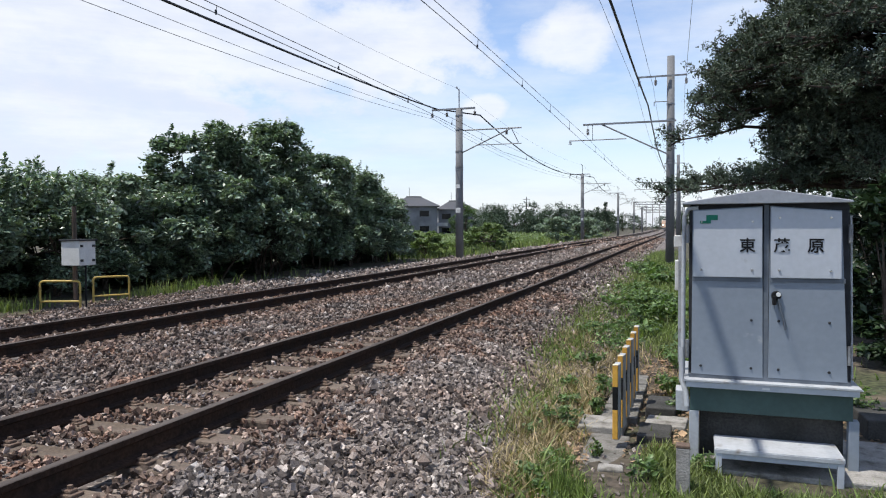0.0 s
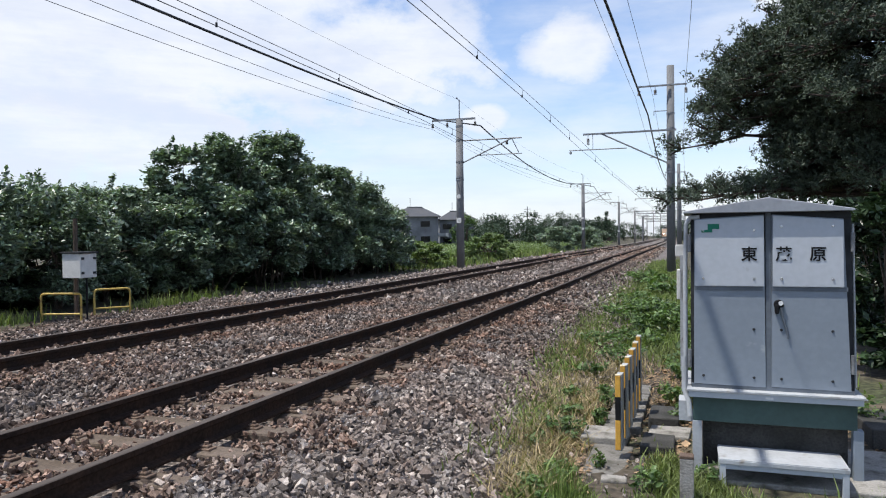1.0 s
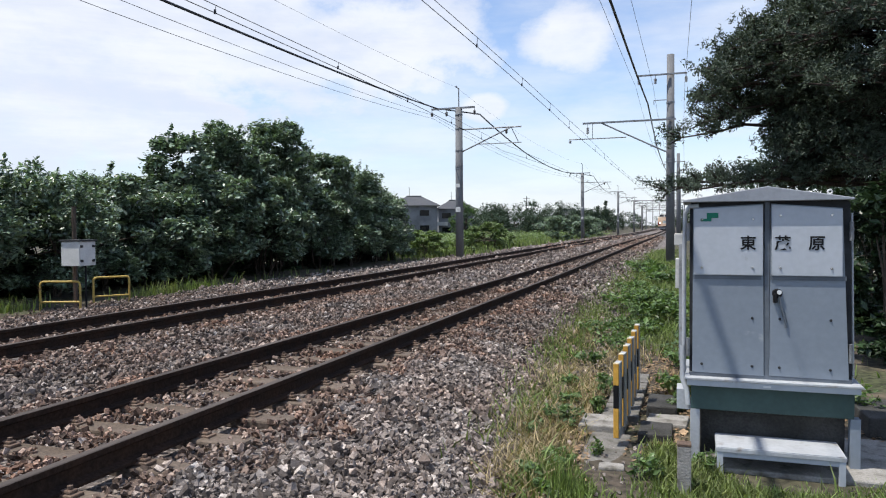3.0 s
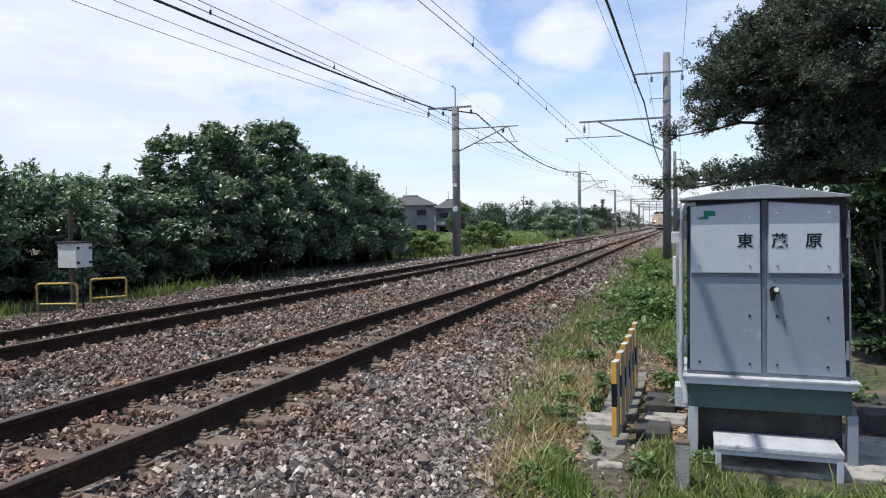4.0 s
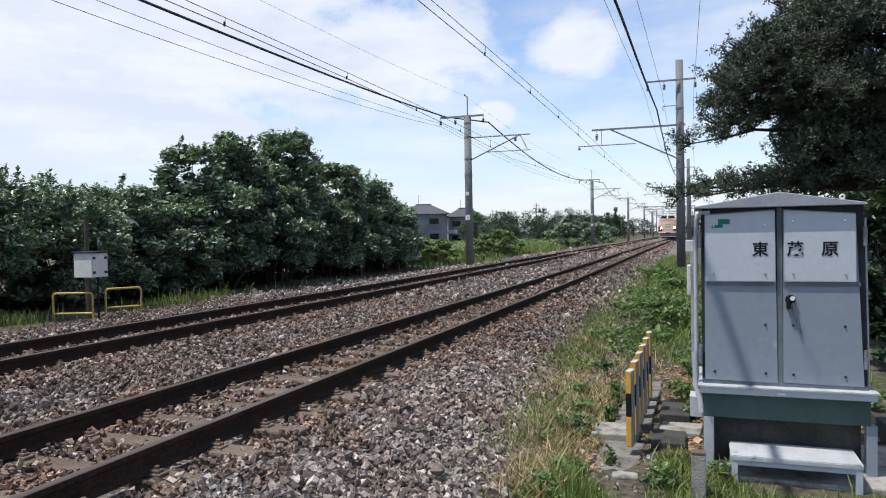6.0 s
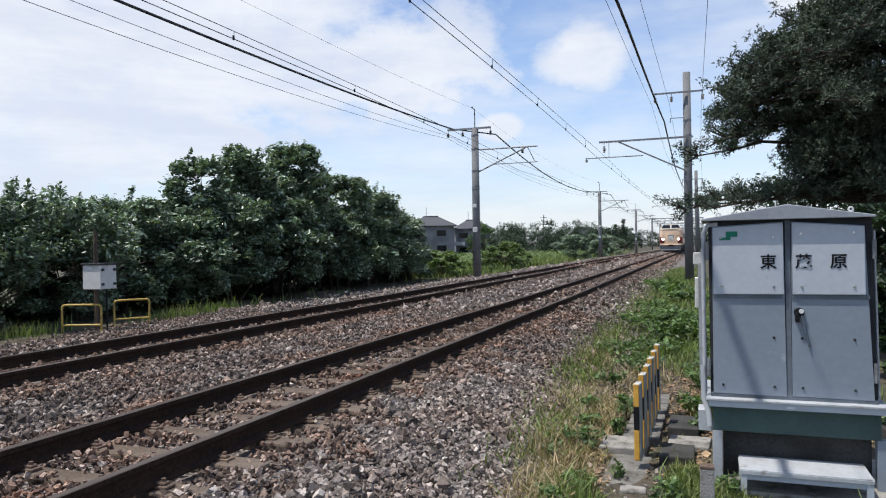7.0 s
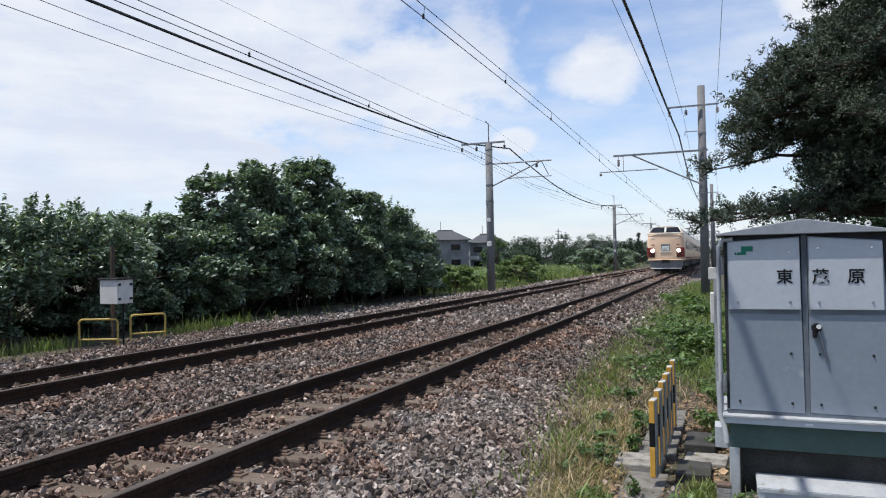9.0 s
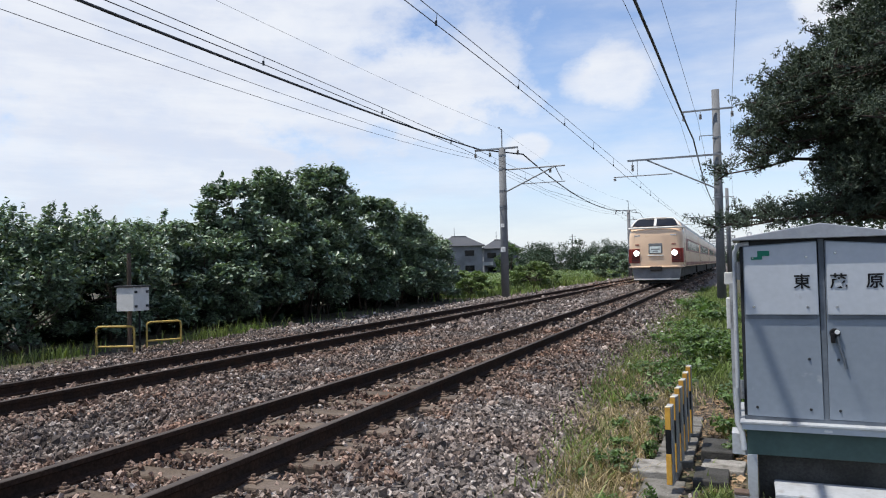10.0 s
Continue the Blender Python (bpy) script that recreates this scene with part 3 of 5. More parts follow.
def right_pole(y):
    x = -1.0 + float(bend(y)) + 0.32
    p = thing("catenary_pole", pose(x, y, 0), "tall round concrete catenary pole with cantilever over the near track", "utility pole", "catenary poles")
    pole_shaft(p, -0.7, 9.08, 0.20, 0.165)
    part("cross_arm", boxed(-1.42, 0.72, -0.29, -0.21, 8.12, 8.19), "steel", p)
    for dx in (-1.38, -0.66, 0.68):
        insulator(p, (dx, -0.25, 8.12), 0.4)
    part("upper_arm", boxed(-3.95, 0.25, -0.28, -0.20, 6.07, 6.15), "steel", p, "horizontal steel beam")
    part("brace", tube(bmesh.new(), (-0.1, -0.2, 4.6), (-3.1, -0.24, 6.1), 0.035, seg=8), "steel", p, "diagonal steel brace")
    part("registration_arm", tube(bmesh.new(), (-4.6, -0.24, 5.38), (-1.95, -0.24, 5.38), 0.025, seg=8), "steel", p)
    bm = tube(bmesh.new(), (-3.5, -0.24, 6.08), (-3.5, -0.24, 5.4), 0.014, seg=6)
    part("hanger", bm, "steel", p)
    insulator(p, (-3.72, -0.24, 6.08), 0.5, 5)
    insulator(p, (-4.55, -0.24, 5.38), 0.2, 2)
    bm = tube(bmesh.new(), (-0.1, -0.2, 7.0), (-0.72, -0.24, 7.0), 0.02, seg=6)
    tube(bm, (-0.72, -0.24, 7.0), (-0.72, -0.24, 6.8), 0.02, seg=6)
    part("feeder_bracket", bm, "steel", p)
    return p


for y in SUPPORTS[1:]:
    left_pole(y)
    right_pole(y)


def wire(label, x_off, z_sup, sag, radius, first=None, drift=0.0, cross=0.0):
    """An overhead line slung from support to support. first: its own sag in the nearest span;
    cross: it changes over to the arm's other end at each support and drifts back along the span."""
    pts = []
    for i in range(len(SUPPORTS) - 1):
        a, b = SUPPORTS[i], SUPPORTS[i + 1]
        s = first if i == 0 and first is not None else sag
        for k in range(31 if cross else 30):
            u = k / 30
            y = a + (b - a) * u
            dx = drift * max(0.0, (35 - y) / 48) + (cross * (1 - u) if i else 0.0)
            drop = 0.42 * (1 - u) if cross and i else 0.0
            pts.append((x_off + float(bend(y)) + 0.27 * min(1.0, max(0.0, (y - 8) / 27)) + dx, y, z_sup - 4 * s * u * (1 - u) - drop))
    ob = path_tube("overhead_wire", pts, radius, "wire", res=1)
    return tagged(ob, label, "wire", "overhead wires")


wire("thin dark overhead wire on the outer insulator", -12.542, 6.823, 0.6, 0.007, 0.814, 1.20)
wire("thin dark overhead wire below the cross arm", -12.572, 6.99, 0.5, 0.007, 0.67, 1.40)
wire("thick black feeder cable slung from pole to pole", -12.277, 7.30, 0.75, 0.034, 0.61, 0.855, 2.25)
wire("thin pale earth wire along the pole tops", -11.25, 8.3, 0.6, 0.004, 0.62)
wire("thick black feeder cable above the near track edge", -1.95, 6.9, 0.6, 0.034, 0.56, 0.33)
wire("thin overhead wire on the tall poles", -2.49, 7.70, 0.5, 0.007, 0.33, 0.12)
wire("thin overhead wire on the tall poles", -1.72, 7.72, 0.5, 0.007, 0.0)
wire("thin overhead wire on the outer arm end", -0.33, 7.75, 0.5, 0.007, 0.2, 0.9)


def catenary(mid_x, sup_x, low_z, low_sag, high_z, high_sag, label):
    """Contact wire and messenger of one track, with droppers."""
    c = thing("catenary_line", pose(0, 0, 0), label, "wire", "contact lines")
    low, high = [], []
    for i in range(len(SUPPORTS) - 1):
        a, b = SUPPORTS[i], SUPPORTS[i + 1]
        for k in range(10):
            u = k / 10
            y = a + (b - a) * u
            w = 4 * u * (1 - u)
            x = sup_x + (mid_x - sup_x) * w + float(bend(y))
            low.append((x, y, low_z - low_sag * w))
            high.append((x + 0.02, y, high_z - high_sag * w))
            if k:
                drop = tube(bmesh.new(), low[-1], high[-1], 0.006, seg=4)
                tube(drop, (x, y, low[-1][2] - 0.02), (x, y, low[-1][2] + 0.06), 0.022, seg=5)
                part("dropper", drop, "wire", c, "short hanger wire")
    path_tube("contact_wire", low, 0.008, "wire", c, res=1)
    path_tube("messenger_wire", high, 0.007, "wire", c, res=1)
    return c


catenary(-4.55, -4.66, 5.33, 0.0, 5.71, 0.2, "contact wire and messenger above the near track")
catenary(-8.0, -8.6, 5.02, -0.09, 5.38, 0.14, "contact wire and messenger above the far track")

# ---- relay cabinet with its stand and step ----
CX0, CX1, CY = 0.0, 1.0, 5.6


def prism(bm, outline, y0, y1):
    """Outline in x and z, pulled from y0 to y1."""
    a = [bm.verts.new((x, y0, z)) for x, z in outline]
    b = [bm.verts.new((x, y1, z)) for x, z in outline]
    n = len(outline)
    bm.faces.new(a)
    bm.faces.new(b[::-1])
    for i in range(n):
        bm.faces.new((a[i], b[i], b[(i + 1) % n], a[(i + 1) % n]))
    bmesh.ops.recalc_face_normals(bm, faces=bm.faces)
    return bm


def relay_cabinet():
    c = thing("relay_cabinet", pose(0, 0, 0), "grey painted steel signal relay cabinet with two doors and gabled roof", "cabinet")
    part("body", prism(bmesh.new(), [(-0.012, 0.19), (1.05, 0.19), (1.03, 1.435), (0.5, 1.445), (-0.012, 1.435)], CY + 0.02, CY + 0.62), "dark_gap", c, "steel carcass coloured dark for the gaps round the doors")
    roof = bmesh.new()
    prism(roof, [(-0.06, 1.449), (1.04, 1.449), (1.04, 1.464), (0.5, 1.552), (-0.06, 1.464)], CY - 0.07, CY + 0.72)
    bmesh.ops.bevel(roof, geom=list(roof.edges), offset=0.004, segments=1, affect="EDGES")
    part("roof", roof, "roof_paint", c, "shallow gabled roof with drip edge")
    for x, y in ((0.06, 0.3), (0.38, 0.6), (0.91, 0.06), (0.86, 0.58)):
        bm = bmesh.new()
        bmesh.ops.create_cone(bm, segments=10, radius1=0.018, radius2=0.016, depth=0.012, cap_ends=True, matrix=pose(x, CY + y, 1.475 + 0.15 * min(x, 1 - x)))
        eye = part("lifting_eye", bm, "white", c, "white lifting eye")
        ring = [(0.014 * math.cos(a) + x, CY + y, 0.014 * math.sin(a) + 1.496 + 0.15 * min(x, 1 - x)) for a in [i * math.tau / 12 for i in range(12)]]
        path_tube("ring", ring, 0.007, "white", eye, cyclic=True)
    for side, (a0, a1, b0, b1) in enumerate(((0.012, 0.478, 0.008, 0.488), (0.528, 0.978, 0.524, 1.025))):
        ztl, ztr = (1.408, 1.432) if side == 0 else (1.432, 1.395)
        d = part("door", prism(bmesh.new(), [(b0, 0.215), (b1, 0.21), (a1, ztr), (a0, ztl)], CY - 0.012, CY + 0.02), "paint", c, "grey painted steel door")
        k = 0.925
        u0, u1 = a0 + 0.006, a1 - 0.002
        bm = prism(bmesh.new(), [(u0, k), (u1 + 0.004, k), (u1, ztr - 0.008), (u0, ztl - 0.008)], CY - 0.030, CY - 0.012)
        bmesh.ops.bevel(bm, geom=list(bm.edges), offset=0.004, segments=2, affect="EDGES")
        part("upper_panel", bm, "paint_light", d, "lighter raised upper panel")
        part("panel_rail", boxed(b0 + 0.004, b1 - 0.02, CY - 0.017, CY - 0.012, k - 0.030, k), "paint_edge", d)
        for x in (u0 + 0.055, u1 - 0.065):
            for z, yy in ((ztl - 0.085, CY - 0.03), (k + 0.055, CY - 0.03), (0.62, CY - 0.012), (0.275, CY - 0.012)):
                if x < 0.2 and z == 0.62:
                    continue
                bm = tube(bmesh.new(), (x, yy, z), (x, yy - 0.004, z), 0.010, 0.008, seg=8)
                tube(bm, (x, yy - 0.003, z), (x, yy - 0.008, z), 0.005, seg=6)
                part("bolt", bm, "chrome" if z > 0.7 else "dark_gap", d)
    part("centre_post", boxed(0.488, 0.524, CY - 0.006, CY + 0.02, 0.2, 1.445, bevel=0.003), "paint_edge", c)
    part("sill", boxed(-0.01, 1.045, CY - 0.01, CY + 0.02, 0.185, 0.212), "paint_edge", c)
    # dark strip paints the shadow of the roof overhang on the front
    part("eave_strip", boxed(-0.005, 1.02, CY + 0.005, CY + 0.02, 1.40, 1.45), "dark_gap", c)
    for x, z0 in ((-0.022, 0.33), (-0.022, 1.17), (1.037, 0.33), (1.035, 1.17)):
        bm = tube(bmesh.new(), (x, CY - 0.005, z0), (x, CY - 0.005, z0 + 0.13), 0.014, seg=10)
        part("hinge", bm, "steel", c)
    path_tube("side_trim", [(1.062, CY + 0.05, 0.23), (1.045, CY + 0.05, 1.36)], 0.008, "ledge", c, "thin bright side strip")
    # lock handle
    bm = tube(bmesh.new(), (0.572, CY - 0.012, 0.80), (0.572, CY - 0.03, 0.80), 0.034, 0.028, seg=14)
    box(bm, 0.545, 0.572, CY - 0.045, CY - 0.012, 0.735, 0.80, bevel=0.006)
    h = part("handle", bm, "black", c, "black lock handle")
    bm = tube(bmesh.new(), (0.584, CY - 0.03, 0.81), (0.584, CY - 0.036, 0.81), 0.016, seg=12)
    part("key_cap", bm, "white", h)
    path_tube("chain", [(0.585, CY - 0.03, 0.78), (0.60, CY - 0.025, 0.70), (0.622, CY - 0.022, 0.63), (0.632, CY - 0.02, 0.56)], 0.008, "paint_edge", h)
    # conduit and switch boxes on the side
    path_tube("conduit", [(0.05, CY - 0.01, 1.425), (-0.015, CY + 0.0, 1.42), (-0.045, CY + 0.02, 1.37), (-0.05, CY + 0.04, 1.0), (-0.05, CY + 0.04, 0.2)], 0.016, "ledge", c, "pale conduit pipe")
    path_tube("conduit", [(-0.06, CY + 0.04, 0.40), (-0.06, CY + 0.03, 0.16), (-0.03, CY + 0.0, 0.08), (-0.02, CY - 0.01, -0.03)], 0.02, "ledge", c, "pale conduit pipe")
    part("switch_box", boxed(-0.115, -0.05, CY + 0.25, CY + 0.36, 0.80, 1.03, bevel=0.006), "box_paint", c, "pale switch box")
    part("switch_box", boxed(-0.125, -0.062, CY + 0.3, CY + 0.4, 1.13, 1.22, bevel=0.006), "box_paint", c, "small pale switch box")
    part("side_rail", boxed(-0.09, -0.065, CY + 0.25, CY + 0.3, 0.25, 1.14), "ledge", c)
    # emblem as plain shapes
    bm = bmesh.new()
    y0, y1 = CY - 0.034, CY - 0.030
    for a in ((0.062, 0.108, 1.311, 1.330), (0.104, 0.136, 1.311, 1.372), (0.132, 0.182, 1.335, 1.372)):
        box(bm, a[0], a[1], y0, y1, a[2], a[3], bevel=0.0015)
    part("emblem", bm, "mark_green", c, "small green emblem")
    # lettering
    for ch, x in (("東", 0.38), ("茂", 0.603), ("原", 0.818)):
        cu = bpy.data.curves.new("lettering", "FONT")
        cu.body, cu.size, cu.align_x, cu.align_y, cu.extrude, cu.offset = ch, 0.108, "CENTER", "CENTER", 0.001, 0.0018
        cu.materials.append(M["black"])
        o = new("lettering", cu)
        o.parent = c
        o.matrix_basis = pose(x, CY - 0.0325, 1.148, 90, 0, 0)
        o["label"] = "black painted character"
    return c


relay_cabinet()


def cabinet_stand():
    s = thing("cabinet_stand", pose(0, 0, 0), "pale steel and dark green stand under the relay cabinet", "stand")
    bm = prism(bmesh.new(), [(-0.045, 0.168), (1.115, 0.168), (1.10, 0.186), (-0.04, 0.186)], CY - 0.085, CY + 0.66)
    bmesh.ops.bevel(bm, geom=list(bm.edges), offset=0.003, segments=1, affect="EDGES")
    part("ledge", bm, "ledge", s, "pale weathered steel ledge")
    part("lip", boxed(-0.03, 1.09, CY - 0.075, CY + 0.64, 0.126, 0.169, bevel=0.003), "paint_light", s, "grey steel lip under the ledge")
    part("skirt", boxed(0.0, 1.06, CY - 0.02, CY + 0.6, -0.055, 0.128, bevel=0.004), "green", s, "dark green steel skirt")
    part("plinth", boxed(0.07, 1.02, CY + 0.09, CY + 0.55, -0.5, -0.055), "dark_concrete", s, "dark concrete plinth")
    for x0, x1 in ((-0.005, 0.062), (1.035, 1.1)):
        part("leg", boxed(x0, x1, CY - 0.02, CY + 0.06, -0.5, -0.055, bevel=0.004), "ledge" if x0 < 0 else "paint", s)
    part("bracket", prism(bmesh.new(), [(-0.1, -0.07), (0.06, -0.075), (0.06, -0.03), (-0.02, -0.03), (-0.03, 0.075), (-0.1, 0.075)], CY + 0.02, CY + 0.22), "ledge", s, "pale angle bracket")
    part("label_plate", boxed(0.48, 0.53, CY - 0.0775, CY - 0.074, 0.138, 0.153), "white", s)
    return s


cabinet_stand()


def step_stool():
    s = thing("step_stool", pose(0, 0, 0), "low grey steel step before the relay cabinet", "step stool")
    bm = prism(bmesh.new(), [(0.0, 0.0), (0.80, 0.0), (0.80, 0.036), (0.0, 0.036)], 0, 0.37)
    bmesh.ops.bevel(bm, geom=list(bm.edges), offset=0.006, segments=2, affect="EDGES")
    top = part("tread", bm, "ledge", s, "worn pale grey tread")
    top.location = (0.165, 5.285, -0.274)
    for x in (0.17, 0.92):
        for y in (5.29, 5.61):
            part("leg", boxed(x, x + 0.04, y, y + 0.04, -0.60, -0.272, bevel=0.003), "paint_light", s)
    part("cross_bar", boxed(0.21, 0.92, 5.295, 5.315, -0.305, -0.273), "paint_light", s)
    return s


step_stool()

# ---- striped guard posts, troughs, marker ----


def guard_post(i):
    y = 5.73 + 0.354 * i
    top = 0.225 + 0.013 * i
    p = thing("guard_post", pose(-0.54 + 0.006 * i, y, 0, rz=rng.uniform(-3, 3)), "slim yellow and black striped guard post with top coloured sunlit pale", "post", "row of guard posts")
    # the thin pale top band puts sunlight on the post into its colour
    for z0, z1, m, l in ((-0.36, -0.13, "yellow", "yellow band"), (-0.13, 0.05, "black", "black band"), (0.05, top - 0.01, "yellow", "yellow band"), (top - 0.01, top, "cap", "pale band coloured as the sunlit post top")):
        part("band", boxed(-0.028, 0.012, -0.022, 0.0, z0, z1, bevel=0.003), m, p, l)
    part("core", boxed(-0.024, 0.022, 0.0, 0.12, -0.37, top - 0.004, bevel=0.003), "post_grey", p, "pale grey post body")
    return p


for i in range(6):
    guard_post(i)


def slab(x0, x1, y0, y1, z0, z1, m, label, tilt=0.0, turn=0.0):
    bm = boxed(-(x1 - x0) / 2, (x1 - x0) / 2, -(y1 - y0) / 2, (y1 - y0) / 2, z0 - z1, 0, bevel=0.012)
    bmesh.ops.subdivide_edges(bm, edges=list(bm.edges), cuts=2, use_grid_fill=True)
    for v in bm.verts:
        v.co += noise.noise_vector(v.co * 9 + Vector((x0, y0, 0)) * 7) * 0.006
    ob = part("concrete_slab", bm, m)
    ob.matrix_basis = pose((x0 + x1) / 2, (y0 + y1) / 2, z1, tilt, 0, turn)
    return tagged(ob, label, "slab", "concrete slabs")


slab(-0.90, -0.52, 6.12, 6.52, -0.6, -0.385, "concrete", "pale concrete trough lid beside the posts")
slab(-0.36, -0.02, 6.35, 6.70, -0.6, -0.39, "concrete", "pale concrete lid near the cabinet", turn=-3)
slab(-0.78, -0.46, 5.25, 6.10, -0.6, -0.43, "stained", "stained concrete trough lid beneath the posts")
slab(-0.62, -0.44, 5.12, 5.24, -0.6, -0.40, "concrete", "small pale broken concrete block", turn=6)
slab(-0.66, -0.34, 4.15, 5.10, -0.7, -0.50, "stained", "dark damp concrete lid in the weeds", tilt=2)
slab(-0.66, -0.34, 3.1, 4.12, -0.8, -0.52, "stained", "dark damp concrete lid in the weeds", tilt=1)
# these trough edges take the near-black colour in place of the shaded void
slab(-0.40, -0.12, 5.45, 5.85, -0.7, -0.42, "dark_concrete", "concrete trough edge in the weeds, darkened as shaded void")
slab(-0.40, -0.14, 5.90, 6.30, -0.7, -0.36, "dark_concrete", "raised concrete trough edge, darkened as shaded void")
slab(-0.38, -0.12, 6.75, 7.25, -0.7, -0.34, "dark_concrete", "raised concrete trough edge, darkened as shaded void")
for i, y in enumerate((6.56, 7.05, 7.55, 8.05)):
    slab(-0.76, -0.44, y, y + 0.46, -0.7, -0.40, "stained", "stained concrete trough lid beneath the posts", turn=rng.uniform(-2, 2))
slab(0.1, 2.3, 5.33, 6.4, -0.8, -0.395, "concrete", "pale concrete pad under the cabinet")
slab(1.3, 2.6, 6.5, 7.2, -0.7, -0.24, "dark_concrete", "worn brown kerb slab behind the cabinet", turn=4)

mp = thing("marker_post", pose(-0.04, 4.83, 0, rz=2), "short square concrete marker post with reddish top", "post")
part("post", boxed(-0.042, 0.042, -0.042, 0.042, -0.6, -0.115, bevel=0.006), "concrete", mp)
part("cap", boxed(-0.043, 0.043, -0.043, 0.043, -0.115, -0.095, bevel=0.005), "clip", mp, "reddish painted top")

# ---- trackside case and pipe guards by the hedge ----
tc = thing("trackside_case", pose(-11.68, 11.45, 0, rz=3), "pale grey steel trackside case on a thin post", "signal case")
part("body", boxed(-0.22, 0.22, -0.22, 0.22, 0.56, 1.05, bevel=0.01), "box_paint", tc)
part("lid", boxed(-0.25, 0.25, -0.25, 0.25, 1.05, 1.085, bevel=0.008), "dark_gap", tc, "dark flat lid")
part("post", tube(bmesh.new(), (-0.1, 0, -0.6), (-0.1, 0, 0.58), 0.022, seg=10), "clip", tc)
part("post", tube(bmesh.new(), (0.12, 0.05, -0.6), (0.12, 0.05, 0.58), 0.02, seg=10), "black", tc)
for z in (0.66, 0.95):
    for y in (-0.16, 0.16):
        part("hinge", boxed(0.218, 0.235, y - 0.035, y + 0.035, z - 0.025, z + 0.025, bevel=0.004), "dark_gap", tc)


def pipe_guard(x, y, turn, width):
    g = thing("pipe_guard", pose(x, y, 0, rz=turn), "yellow painted bent steel pipe guard rail", "guard rail", "pipe guards")
    w = width / 2
    pts = [(-w, 0, -0.6), (-w, 0, 0.17)] + [(-w + 0.07 * (1 - math.cos(a)), 0, 0.17 + 0.07 * math.sin(a)) for a in (0.5, 1.0, 1.57)]
    pts += [(-p[0], 0, p[2]) for p in pts[::-1]]
    path_tube("hoop", pts, 0.023, "rail_yellow", g)
    path_tube("cross_rail", [(-w, 0, -0.17), (w, 0, -0.17)], 0.020, "rail_yellow", g)
    return g


pipe_guard(-12.02, 11.30, 20, 0.80)
pipe_guard(-12.05, 12.70, 58, 0.74)
hp = thing("old_post", pose(-12.5, 12.15, 0), "thin weathered wooden post in front of the hedge", "post")
part("shaft", tube(bmesh.new(), (0, 0, -0.6), (0, 0, 1.78), 0.05, 0.045, seg=10), "bark", hp)

# ---- vegetation ----


def leaf_cloud(name, centres, radii, count, size):
    """Leaves on and in clumps: centres (n x 3), radii (n x 3); count leaves in all."""
    n = len(centres)
    w = np.prod(radii, axis=1) ** (2 / 3)
    which = rng.choice(n, count, p=w / w.sum())
    d = rng.normal(size=(count, 3))
    d /= np.linalg.norm(d, axis=1)[:, None]
    r = rng.uniform(0.25, 1.0, count) ** 0.6 * rng.lognormal(0, 0.16, count)
    p = centres[which] + d * radii[which] * r[:, None]
    s = size * rng.lognormal(0, 0.28, count)
    return scatter(name, LEAF, LEAF_F, p, s, None, 0.7)


def twig(bm, a, b, r0, r1):
    a, b = Vector(a), Vector(b)
    m = (a + b) / 2 + Vector(rng.normal(scale=0.06 * (b - a).length, size=3).tolist())
    tube(bm, a, m, r0, (r0 + r1) / 2, seg=6)
    tube(bm, m, b, (r0 + r1) / 2, r1, seg=6)


def shrub(x, y, width, depth, height, leaves, size, material, label, name="shrub", category="shrub", clumps=26, low=0.05, group="hedge by the line", spiky=0, sprig=0.11, hollow=0.18, puffs=(0.05, 0.15)):
    t = thing(name, pose(x, y, -0.4), label, category, group)
    c, r = [], []
    for i in range(clumps):
        a = rng.uniform(0, math.tau)
        k = rng.uniform(0.0, 1.0) ** 0.5
        z = rng.uniform(low, 1.0)
        belly = math.sin(math.pi * min(1.0, hollow + (0.90 - hollow) * z)) ** 0.6
        c.append((math.cos(a) * width * 0.5 * k * belly, math.sin(a) * depth * 0.5 * k * belly, z * height * 0.9))
        q = rng.uniform(*puffs) * min(width, depth, height * 1.2)
        r.append((q * 1.2, q * 1.2, q * 0.75))
    c, r = np.array(c), np.array(r)
    bm = bmesh.new()
    for i in range(3):
        twig(bm, (rng.uniform(-0.2, 0.2), rng.uniform(-0.2, 0.2), -0.3), tuple(c[i] * (0.5, 0.5, 0.7)), 0.05, 0.03)
    for i in range(3, min(len(c), 14)):
        twig(bm, tuple(c[i % 3] * (0.5, 0.5, 0.6)), tuple(c[i]), 0.025, 0.008)
    part("trunk", bm, "bark", t, "thin dark stems")
    if spiky:
        sc, sr = [], []
        for i in range(spiky):
            g, rad = rng.uniform(0, math.tau), rng.uniform(0, 1) ** 0.5
            a, b = math.cos(g) * rad * 0.42 * width, math.sin(g) * rad * 0.42 * depth
            h0 = height * (0.90 - 0.22 * rad * rad + 0.05 * rng.uniform())
            for k in range(5):
                sc.append((a + 0.05 * k, b, h0 + sprig * k))
                sr.append((sprig - 0.15 * sprig * k, sprig - 0.15 * sprig * k, sprig * 1.1))
        c, r = np.concatenate([c, sc]), np.concatenate([r, sr])
    part("crown", leaf_cloud("crown", c, r, leaves, size), material, t, "dense irregular foliage")
    return t


rng = np.random.default_rng(23)
HEDGE = "dense dark green shrub in the hedge beside the track"
TALL = "tall broadleaf shrub in the hedge beside the track"
